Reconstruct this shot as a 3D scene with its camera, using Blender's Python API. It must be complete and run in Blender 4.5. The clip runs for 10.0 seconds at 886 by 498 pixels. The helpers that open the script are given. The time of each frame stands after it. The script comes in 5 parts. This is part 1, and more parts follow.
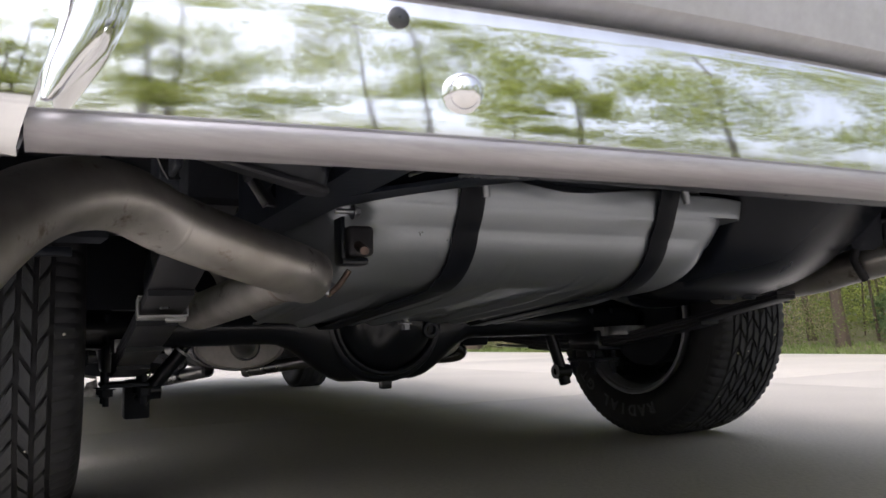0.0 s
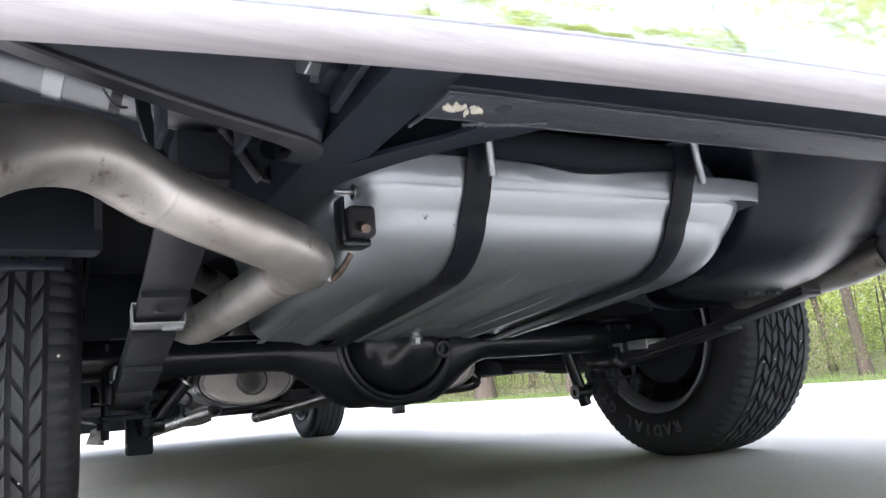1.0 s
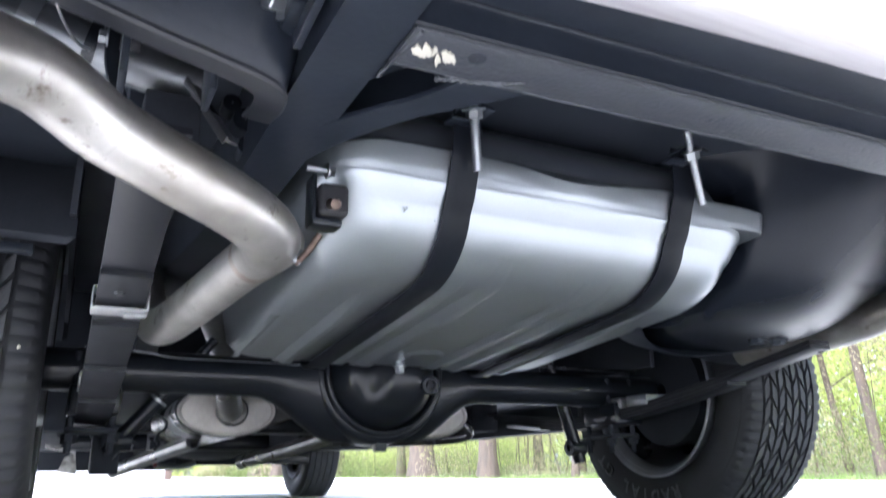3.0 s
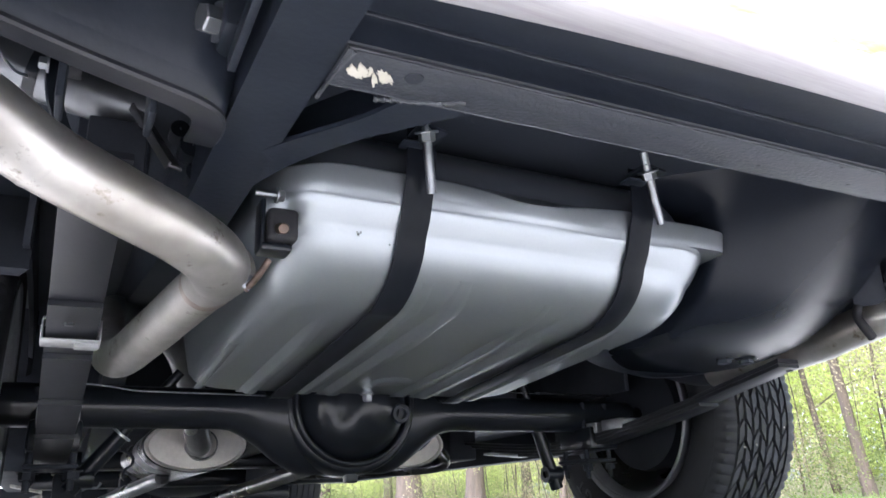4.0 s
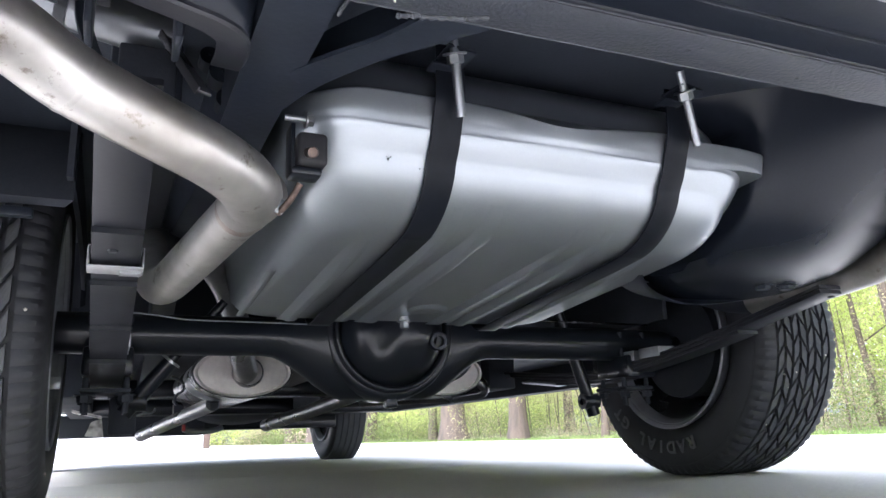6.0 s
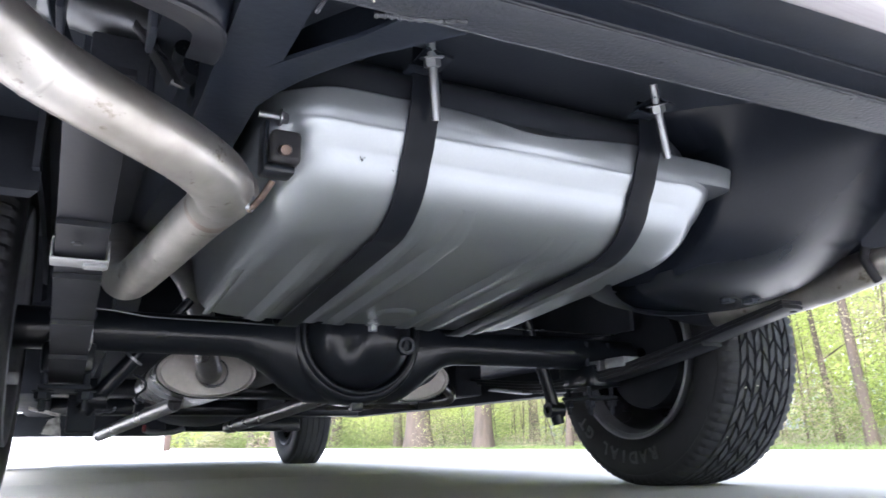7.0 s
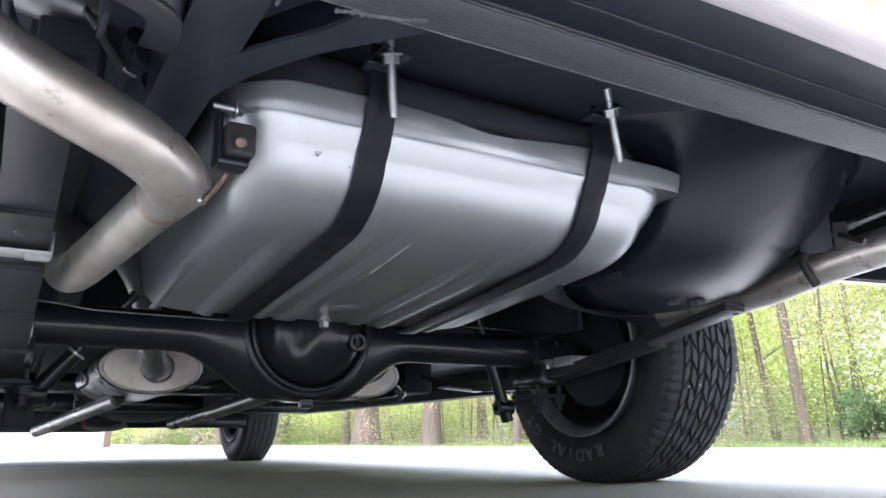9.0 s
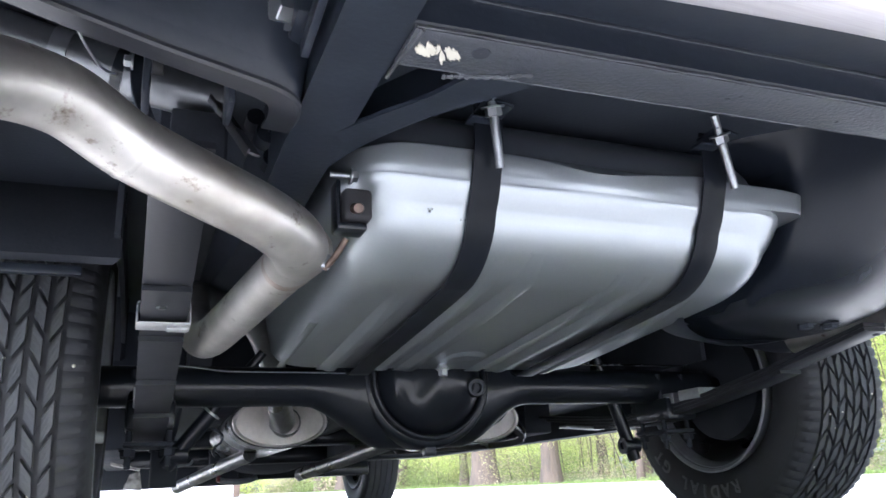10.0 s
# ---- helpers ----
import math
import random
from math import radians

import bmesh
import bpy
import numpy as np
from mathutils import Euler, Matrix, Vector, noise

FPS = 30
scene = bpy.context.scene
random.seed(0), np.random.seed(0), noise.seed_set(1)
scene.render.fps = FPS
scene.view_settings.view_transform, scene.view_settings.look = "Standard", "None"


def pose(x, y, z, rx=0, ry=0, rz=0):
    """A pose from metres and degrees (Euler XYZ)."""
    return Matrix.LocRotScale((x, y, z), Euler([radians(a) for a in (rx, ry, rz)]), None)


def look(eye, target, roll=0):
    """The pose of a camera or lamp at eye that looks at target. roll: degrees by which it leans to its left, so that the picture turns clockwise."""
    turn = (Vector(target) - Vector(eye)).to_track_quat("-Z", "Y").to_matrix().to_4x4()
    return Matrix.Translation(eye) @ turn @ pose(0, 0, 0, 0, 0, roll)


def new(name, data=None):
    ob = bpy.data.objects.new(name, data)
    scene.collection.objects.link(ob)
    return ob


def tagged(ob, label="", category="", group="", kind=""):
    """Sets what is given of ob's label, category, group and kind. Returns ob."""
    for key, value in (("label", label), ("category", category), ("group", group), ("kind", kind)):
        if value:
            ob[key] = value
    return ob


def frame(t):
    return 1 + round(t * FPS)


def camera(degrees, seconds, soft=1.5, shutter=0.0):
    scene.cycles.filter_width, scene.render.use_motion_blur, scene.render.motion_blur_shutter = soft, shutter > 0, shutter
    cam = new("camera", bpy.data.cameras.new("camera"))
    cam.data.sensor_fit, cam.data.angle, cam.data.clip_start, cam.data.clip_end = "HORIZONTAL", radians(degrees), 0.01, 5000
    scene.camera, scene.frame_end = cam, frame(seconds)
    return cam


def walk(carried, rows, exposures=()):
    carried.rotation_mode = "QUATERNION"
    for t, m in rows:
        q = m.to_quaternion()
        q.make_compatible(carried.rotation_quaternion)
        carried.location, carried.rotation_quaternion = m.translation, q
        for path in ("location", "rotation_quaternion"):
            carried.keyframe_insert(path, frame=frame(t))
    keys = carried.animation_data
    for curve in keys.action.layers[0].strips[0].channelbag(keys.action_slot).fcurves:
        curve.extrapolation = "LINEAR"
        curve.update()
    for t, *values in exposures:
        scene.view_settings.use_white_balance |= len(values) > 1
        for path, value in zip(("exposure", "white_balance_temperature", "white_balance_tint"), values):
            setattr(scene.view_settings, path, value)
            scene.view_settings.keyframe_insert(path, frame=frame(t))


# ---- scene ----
cam = camera(61.8, 10.0, soft=1.5, shutter=0.3)
ROWS = [
    (0.0, -0.7008, -1.5158, 0.2707, 96.77, 1.82, -27.91),
    (0.2, -0.6990, -1.4951, 0.2527, 97.67, 2.13, -27.28),
    (0.5, -0.6954, -1.4797, 0.2229, 97.94, 1.77, -27.49),
    (1.0, -0.6764, -1.4643, 0.2010, 100.94, 4.55, -26.80),
    (1.5, -0.6563, -1.4428, 0.1792, 100.84, 5.26, -27.10),
    (2.0, -0.6718, -1.4417, 0.1522, 102.38, 3.45, -27.13),
    (2.5, -0.6347, -1.4225, 0.1398, 102.70, 1.88, -26.47),
    (3.0, -0.6167, -1.4240, 0.1272, 106.73, 0.81, -26.56),
    (3.2, -0.6103, -1.4260, 0.1307, 110.33, 2.04, -25.78),
    (4.3, -0.5799, -1.4310, 0.1163, 106.75, 2.28, -28.21),
    (4.5, -0.5784, -1.4303, 0.1125, 104.57, 2.52, -28.06),
    (5.0, -0.5797, -1.4300, 0.1117, 103.42, 2.82, -27.51),
    (5.5, -0.5776, -1.4321, 0.1072, 104.20, 2.67, -25.92),
    (5.7, -0.5759, -1.4353, 0.1084, 104.17, 2.19, -24.27),
    (6.8, -0.5740, -1.4350, 0.1037, 104.27, 1.03, -24.84),
    (7.0, -0.5749, -1.4347, 0.1034, 104.70, 0.73, -26.72),
    (7.5, -0.5740, -1.4338, 0.1028, 104.69, 0.38, -30.95),
    (8.0, -0.5714, -1.4378, 0.1012, 104.69, 0.18, -32.85),
    (8.5, -0.5718, -1.4393, 0.0986, 104.38, 0.19, -32.41),
    (9.0, -0.5785, -1.4346, 0.1035, 104.45, 0.59, -30.62),
    (9.5, -0.5882, -1.4329, 0.1118, 106.22, 1.91, -25.66),
    (10.0, -0.5953, -1.4374, 0.1152, 107.51, 2.76, -21.81),
]
EXPOSURES = [(0.0, -0.2, 6150, 16), (0.2, 0.15, 6100, 15), (0.5, 0.95, 5850, 14), (1.0, 1.38, 5620, 13), (1.5, 1.79, 5540, 13), (2.0, 1.76, 5490, 13), (2.6, 1.78, 5510, 13), (3.0, 2.12, 5290, 13), (4.4, 1.84, 5500, 14), (7.0, 1.92, 5450, 14), (9.0, 1.84, 5490, 14), (10.0, 1.99, 5300, 13)]
walk(cam, [(r[0], pose(*r[1:])) for r in ROWS], EXPOSURES)

# ---- sky and sun: a bright, veiled spring sky ----
world = bpy.data.worlds.new("sky")
scene.world = world
world.use_nodes = True
wn = world.node_tree
wn.nodes.clear()
sky = wn.nodes.new("ShaderNodeTexSky")
sky.sky_type, sky.sun_disc = "NISHITA", False
sky.sun_elevation, sky.sun_rotation = radians(53), radians(228)
sky.air_density, sky.dust_density = 1.0, 4.0
soft_sky = wn.nodes.new("ShaderNodeHueSaturation")
soft_sky.inputs["Saturation"].default_value = 0.35
soft_sky.inputs["Value"].default_value = 2.3
back = wn.nodes.new("ShaderNodeBackground")
back.inputs["Strength"].default_value = 0.15
wout = wn.nodes.new("ShaderNodeOutputWorld")
wn.links.new(sky.outputs[0], soft_sky.inputs["Color"])
wn.links.new(soft_sky.outputs[0], back.inputs["Color"])
wn.links.new(back.outputs[0], wout.inputs["Surface"])
sun = new("sun", bpy.data.lights.new("sun", "SUN"))
sun.data.energy, sun.data.angle, sun.data.color = 0.5, radians(14), (1.0, 0.96, 0.9)
sun.matrix_world = look((0, 0, 0), (0.55, 0.5, -1.0))


# ---- materials ----
def mat(name, color, rough=0.5, metal=0.0, spot=None, spot_scale=8.0, spot_amount=0.5, grain=120.0, bump=0.0, rough_var=0.1,
        coat=0.0, vary=0.0, stretch=(1, 1, 1), spec=0.5, island=False, blot=None, speckle=0.14):
    """A surface with broad stains (spot), fine grain, relief and uneven gloss; sizes in metres."""
    m = bpy.data.materials.new(name)
    m.use_nodes = True
    nt = m.node_tree
    b = nt.nodes["Principled BSDF"]
    geo = nt.nodes.new("ShaderNodeTexCoord")
    mp = nt.nodes.new("ShaderNodeMapping")
    mp.inputs["Scale"].default_value = stretch
    nt.links.new(geo.outputs["Object"], mp.inputs["Vector"])
    n1 = nt.nodes.new("ShaderNodeTexNoise")
    n1.inputs["Scale"].default_value, n1.inputs["Detail"].default_value = spot_scale, 5
    n2 = nt.nodes.new("ShaderNodeTexNoise")
    n2.inputs["Scale"].default_value, n2.inputs["Detail"].default_value = grain, 3
    for n in (n1, n2):
        nt.links.new(mp.outputs[0], n.inputs["Vector"])
    ramp = nt.nodes.new("ShaderNodeValToRGB")
    ramp.color_ramp.elements[0].position, ramp.color_ramp.elements[1].position = 0.38, 0.68
    nt.links.new(n1.outputs["Fac"], ramp.inputs[0])
    mix = nt.nodes.new("ShaderNodeMix")
    mix.data_type = "RGBA"
    mix.inputs["A"].default_value = (*color, 1)
    mix.inputs["B"].default_value = (*(spot or [c * 0.7 for c in color]), 1)
    amt = nt.nodes.new("ShaderNodeMath")
    amt.operation = "MULTIPLY"
    amt.inputs[1].default_value = spot_amount
    nt.links.new(ramp.outputs[0], amt.inputs[0])
    nt.links.new(amt.outputs[0], mix.inputs["Factor"])
    last = mix.outputs["Result"]
    if blot:
        n3 = nt.nodes.new("ShaderNodeTexNoise")
        n3.inputs["Scale"].default_value, n3.inputs["Detail"].default_value, n3.inputs["Roughness"].default_value = blot[1], 6, 0.7
        nt.links.new(geo.outputs["Object"], n3.inputs["Vector"])
        r3 = nt.nodes.new("ShaderNodeValToRGB")
        r3.color_ramp.elements[0].position, r3.color_ramp.elements[1].position = blot[2], blot[2] + 0.09
        nt.links.new(n3.outputs["Fac"], r3.inputs[0])
        mix3 = nt.nodes.new("ShaderNodeMix")
        mix3.data_type = "RGBA"
        mix3.inputs["B"].default_value = (*blot[0], 1)
        nt.links.new(r3.outputs[0], mix3.inputs["Factor"])
        nt.links.new(last, mix3.inputs["A"])
        last = mix3.outputs["Result"]
    hsv = nt.nodes.new("ShaderNodeHueSaturation")
    mr = nt.nodes.new("ShaderNodeMapRange")
    mr.inputs["To Min"].default_value, mr.inputs["To Max"].default_value = 1 - speckle, 1 + speckle
    nt.links.new(n2.outputs["Fac"], mr.inputs["Value"])
    val = mr.outputs[0]
    if vary:
        info = nt.nodes.new("ShaderNodeNewGeometry" if island else "ShaderNodeObjectInfo")
        mr2 = nt.nodes.new("ShaderNodeMapRange")
        mr2.inputs["To Min"].default_value, mr2.inputs["To Max"].default_value = 1 - vary, 1 + vary
        nt.links.new(info.outputs["Random Per Island" if island else "Random"], mr2.inputs["Value"])
        mul = nt.nodes.new("ShaderNodeMath")
        mul.operation = "MULTIPLY"
        nt.links.new(val, mul.inputs[0])
        nt.links.new(mr2.outputs[0], mul.inputs[1])
        val = mul.outputs[0]
    nt.links.new(val, hsv.inputs["Value"])
    nt.links.new(last, hsv.inputs["Color"])
    nt.links.new(hsv.outputs[0], b.inputs["Base Color"])
    rr = nt.nodes.new("ShaderNodeMapRange")
    rr.inputs["To Min"].default_value, rr.inputs["To Max"].default_value = max(0.02, rough - rough_var), min(1, rough + rough_var)
    nt.links.new(n1.outputs["Fac"], rr.inputs["Value"])
    nt.links.new(rr.outputs[0], b.inputs["Roughness"])
    b.inputs["Metallic"].default_value = metal
    b.inputs["Coat Weight"].default_value = coat
    b.inputs["Specular IOR Level"].default_value = spec
    if bump:
        bp = nt.nodes.new("ShaderNodeBump")
        bp.inputs["Distance"].default_value = bump
        nt.links.new(n2.outputs["Fac"], bp.inputs["Height"])
        nt.links.new(bp.outputs[0], b.inputs["Normal"])
    return m


M_CHROME = mat("chrome_plating", (0.86, 0.87, 0.88), 0.05, 1.0, spot=(0.8, 0.8, 0.8), rough_var=0.02, spot_scale=3, grain=45, bump=0.00005, stretch=(1.0, 1, 0.6))
# lengthwise streaks: wear, and thin dark reflections painted into the colour
M_LIP = mat("streaked_bumper_edge", (0.41, 0.40, 0.415), 0.46, 0.55, spot=(0.30, 0.28, 0.30), spot_scale=14, stretch=(0.35, 9, 9), spot_amount=0.7)
M_TANK = mat("silver_tank_coating", (0.278, 0.300, 0.322), 0.365, 0.84, spot=(0.232, 0.252, 0.272), spot_scale=5, spot_amount=0.3, grain=300, rough_var=0.03, coat=0.5, speckle=0.04)
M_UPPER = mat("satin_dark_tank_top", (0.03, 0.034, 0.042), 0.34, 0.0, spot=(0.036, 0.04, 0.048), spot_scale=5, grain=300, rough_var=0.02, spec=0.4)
M_EDGE = mat("worn_black_edge", (0.07, 0.075, 0.085), 0.45, 0.3, spot=(0.02, 0.022, 0.027), spot_scale=60, spot_amount=0.9)
M_BLACK = mat("satin_black_paint", (0.0085, 0.0105, 0.0145), 0.30, 0.0, spot=(0.010, 0.012, 0.016), spot_scale=10, grain=240, spec=0.2, rough_var=0.03, coat=0.25)
M_FRAME = mat("chassis_black", (0.0105, 0.0132, 0.0195), 0.34, 0.0, spot=(0.017, 0.021, 0.029), spot_scale=22, grain=160, bump=0.0002, spot_amount=0.6, spec=0.24, rough_var=0.04)
M_ARCH = mat("wheel_arch_black", (0.027, 0.030, 0.037), 0.6, 0.0, spot=(0.018, 0.020, 0.025), spot_scale=12, grain=200, bump=0.0003, spec=0.1)
M_UNDER = mat("undercoat_black", (0.024, 0.028, 0.037), 0.5, 0.0, spot=(0.021, 0.024, 0.032), spot_scale=12, grain=220, bump=0.0003, spec=0.2)
M_FLOOR = mat("boot_floor_black", (0.020, 0.024, 0.032), 0.45, 0.0, spot=(0.027, 0.031, 0.040), spot_scale=9, grain=220, bump=0.0003, spec=0.3)
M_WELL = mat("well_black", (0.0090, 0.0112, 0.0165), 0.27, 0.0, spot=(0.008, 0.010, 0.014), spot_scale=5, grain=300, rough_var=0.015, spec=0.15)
M_STRAP = mat("strap_black", (0.008, 0.0095, 0.013), 0.31, 0.0, spot_scale=20, spec=0.09, rough_var=0.02)
M_EXH = mat("aluminized_exhaust", (0.50, 0.485, 0.465), 0.36, 0.88, spot=(0.27, 0.25, 0.225), spot_scale=11, spot_amount=0.9, grain=60, rough_var=0.09, bump=0.0001, blot=((0.15, 0.12, 0.095), 24, 0.60))
M_HEAT = mat("heat_tinted_steel", (0.44, 0.39, 0.35), 0.36, 0.9, spot=(0.27, 0.21, 0.17), spot_scale=40, spot_amount=0.8, grain=90)
M_GRIT = mat("gritty_chassis_black", (0.026, 0.029, 0.037), 0.45, 0.0, spot=(0.040, 0.043, 0.050), spot_scale=9, grain=260, bump=0.0009, spec=0.45, rough_var=0.05)
M_MUF = mat("muffler_end", (0.68, 0.645, 0.62), 0.5, 0.45, spot=(0.6, 0.55, 0.52), spot_scale=14)
M_MUFB = mat("muffler_shell", (0.125, 0.125, 0.135), 0.27, 0.85, spot=(0.06, 0.06, 0.065))
M_SOOT = mat("sooty_steel", (0.42, 0.41, 0.40), 0.42, 0.6, spot=(0.10, 0.095, 0.09), spot_scale=45, spot_amount=0.95)
M_RED = mat("dark_red_plastic", (0.16, 0.012, 0.02), 0.4)
M_WHITE = mat("white_siding_paint", (0.80, 0.79, 0.77), 0.6, spot=(0.72, 0.71, 0.69), spot_scale=1.5)
M_TRIM = mat("brown_trim_paint", (0.10, 0.066, 0.05), 0.6)
M_BAR = mat("worn_bare_bar", (0.26, 0.26, 0.265), 0.3, 0.85, spot=(0.12, 0.12, 0.125), spot_scale=12)
M_ZINC = mat("zinc_plated_steel", (0.30, 0.315, 0.335), 0.36, 0.9, spot=(0.2, 0.21, 0.22), spot_scale=60)
M_RESO = mat("dull_silver_cylinder", (0.17, 0.178, 0.19), 0.38, 0.85, spot=(0.15, 0.155, 0.165), spot_scale=20)
M_RUST = mat("rusted_rod", (0.115, 0.085, 0.07), 0.45, 0.7, spot=(0.04, 0.028, 0.023), spot_scale=90, spot_amount=0.9)
M_RUBBER = mat("tyre_rubber", (0.026, 0.027, 0.031), 0.6, 0.0, spot=(0.019, 0.019, 0.02), spot_scale=14, grain=200, bump=0.0002, spec=0.25)
M_TREAD = mat("tread_rubber", (0.037, 0.039, 0.043), 0.75, 0.0, spot=(0.056, 0.056, 0.057), spot_scale=20, grain=180, bump=0.0003, vary=0.15, spec=0.3)
M_LETTER = mat("raised_tyre_letters", (0.06, 0.06, 0.065), 0.6, 0.0)
M_RIM = mat("steel_rim", (0.36, 0.37, 0.40), 0.42, 0.7, spot=(0.24, 0.24, 0.26), spot_scale=16)
M_SPRING = mat("leaf_spring_black", (0.012, 0.013, 0.017), 0.42, 0.0, spot=(0.023, 0.024, 0.027), spot_scale=16, grain=160, bump=0.0001, spec=0.35)
M_CLIP = mat("spring_clamp_steel", (0.42, 0.43, 0.44), 0.42, 0.8, spot=(0.25, 0.25, 0.26), spot_scale=40)
M_BLOCK = mat("hanger_rubber", (0.022, 0.022, 0.025), 0.55, 0.0, spot_scale=50, spec=0.22)
M_PAINT = mat("yellowed_chalk_paint", (0.46, 0.44, 0.375), 0.8, 0.0, spot=(0.28, 0.265, 0.225), spot_scale=60)
M_BODY = mat("body_side_paint", (0.38, 0.375, 0.39), 0.25, 0.1, coat=0.5)
M_CONC = mat("broomed_concrete", (0.56, 0.51, 0.445), 0.85, 0.0, spot=(0.45, 0.41, 0.365), spot_scale=0.9, spot_amount=0.7, grain=90, bump=0.002)
M_GRASS = mat("spring_grass", (0.13, 0.19, 0.045), 0.9, 0.0, spot=(0.22, 0.2, 0.09), spot_scale=0.7, grain=30, bump=0.02, vary=0.3, island=True)
M_SOIL = mat("leaf_litter", (0.16, 0.14, 0.075), 0.95, 0.0, spot=(0.1, 0.15, 0.04), spot_scale=0.6, grain=20, bump=0.03)
M_BARK = mat("pine_bark", (0.115, 0.084, 0.062), 0.9, 0.0, spot=(0.065, 0.05, 0.04), spot_scale=6, stretch=(2, 2, 0.35), grain=14, bump=0.03, spot_amount=0.8)


def leaf_mat(name, color, spot):
    m = mat(name, color, 0.6, 0.0, spot=spot, spot_scale=0.5, grain=3, vary=0.42, island=True)
    b = m.node_tree.nodes["Principled BSDF"]
    tr = m.node_tree.nodes.new("ShaderNodeBsdfTranslucent")
    mx = m.node_tree.nodes.new("ShaderNodeMixShader")
    mx.inputs[0].default_value = 0.55
    out = m.node_tree.nodes["Material Output"]
    src = b.inputs["Base Color"].links[0].from_socket
    m.node_tree.links.new(src, tr.inputs["Color"])
    m.node_tree.links.new(b.outputs[0], mx.inputs[1])
    m.node_tree.links.new(tr.outputs[0], mx.inputs[2])
    m.node_tree.links.new(mx.outputs[0], out.inputs["Surface"])
    return m


M_LEAF = leaf_mat("spring_leaf", (0.50, 0.56, 0.15), (0.60, 0.60, 0.24))
M_LEAF2 = leaf_mat("shrub_leaf", (0.44, 0.50, 0.13), (0.58, 0.56, 0.25))
# darker copy of the leaf: shade inside the wood put into its colour
M_DEEP = leaf_mat("shade_painted_leaf", (0.17, 0.22, 0.065), (0.26, 0.25, 0.11))
M_EVER = leaf_mat("evergreen_leaf", (0.16, 0.24, 0.11), (0.24, 0.32, 0.15))
M_DRY = leaf_mat("dry_leaf", (0.40, 0.33, 0.22), (0.30, 0.30, 0.14))


# ---- builders ----
def smooth(me, angle=40):
    me.polygons.foreach_set("use_smooth", [True] * len(me.polygons))
    me.set_sharp_from_angle(angle=radians(angle))


def part(name, bm, material, parent=None, label="", angle=40):
    """Links a bmesh as one mesh object under a thing or a part."""
    bmesh.ops.recalc_face_normals(bm, faces=bm.faces)
    me = bpy.data.meshes.new(name)
    bm.to_mesh(me)
    bm.free()
    smooth(me, angle)
    me.materials.append(material)
    ob = new(name, me)
    if parent is not None:
        ob.parent = parent
    if label:
        tagged(ob, label)
    return ob


def ctr(*args):
    return Matrix.Translation(args)


def box(bm, x0, x1, y0, y1, z0, z1, bev=0.003, m=None, seg=2):
    """A rounded block between the given limits, laid by m."""
    r = bmesh.ops.create_cube(bm, size=1.0)
    vs = r["verts"]
    bmesh.ops.transform(bm, matrix=Matrix.Translation(((x0 + x1) / 2, (y0 + y1) / 2, (z0 + z1) / 2)) @ Matrix.Diagonal((x1 - x0, y1 - y0, z1 - z0, 1)), verts=vs)
    if bev:
        es = list({e for v in vs for e in v.link_edges})
        r2 = bmesh.ops.bevel(bm, geom=es, offset=bev, segments=seg, affect="EDGES", profile=0.5)
        vs = list({v for f in r2["faces"] for v in f.verts} | {v for v in vs if v.is_valid})
    if m is not None:
        bmesh.ops.transform(bm, matrix=m, verts=vs)
    return vs


def rings(bm, loops, closed=False, cap=True, ring_closed=True):
    """Skins a row of loops of equal length."""
    rows = [[bm.verts.new(p) for p in lp] for lp in loops]
    n = len(rows[0])
    pairs = list(zip(rows, rows[1:])) + ([(rows[-1], rows[0])] if closed else [])
    for a, b in pairs:
        for i in range(n if ring_closed else n - 1):
            j = (i + 1) % n
            try:
                bm.faces.new((a[i], a[j], b[j], b[i]))
            except ValueError:
                pass
    if cap and not closed and ring_closed:
        bm.faces.new(rows[0][::-1])
        bm.faces.new(rows[-1])
    return rows


def spline(points, steps=8):
    """A Catmull-Rom line through the points."""
    p = [Vector(q) for q in points]
    p = [p[0] * 2 - p[1]] + p + [p[-1] * 2 - p[-2]]
    out = []
    for i in range(1, len(p) - 2):
        for k in range(steps):
            t = k / steps
            a, b, c, d = p[i - 1:i + 3]
            out.append(0.5 * (2 * b + (c - a) * t + (2 * a - 5 * b + 4 * c - d) * t * t + (3 * b - a - 3 * c + d) * t ** 3))
    out.append(p[-2])
    return out


def frames(line):
    """Turning frames along a line, with little twist."""
    out, up = [], Vector((0, 0, 1))
    for i, q in enumerate(line):
        d = (line[min(i + 1, len(line) - 1)] - line[max(i - 1, 0)]).normalized()
        side = d.cross(up)
        if side.length < 1e-3:
            side = d.cross(Vector((1, 0, 0)))
        side.normalize()
        up2 = side.cross(d).normalized()
        out.append((q, side, up2))
        up = up2
    return out


def tube(bm, line, radius, seg=20, cap=True, hollow=0.0):
    """A round bar or pipe along a line; radius may be a function of the way along it (0 to 1)."""
    fr = frames([Vector(q) for q in line])
    loops = []
    for i, (q, a, b) in enumerate(fr):
        r = radius(i / (len(fr) - 1)) if callable(radius) else radius
        loops.append([q + a * (r * math.cos(k * math.tau / seg)) + b * (r * math.sin(k * math.tau / seg)) for k in range(seg)])
    if hollow:
        q, a, b = fr[-1]
        r = (radius(1) if callable(radius) else radius) - hollow
        d = (Vector(line[-1]) - Vector(line[-2])).normalized()
        for back_by in (0.0, 0.05):
            loops.append([q - d * back_by + a * (r * math.cos(k * math.tau / seg)) + b * (r * math.sin(k * math.tau / seg)) for k in range(seg)])
    rings(bm, loops, cap=cap)


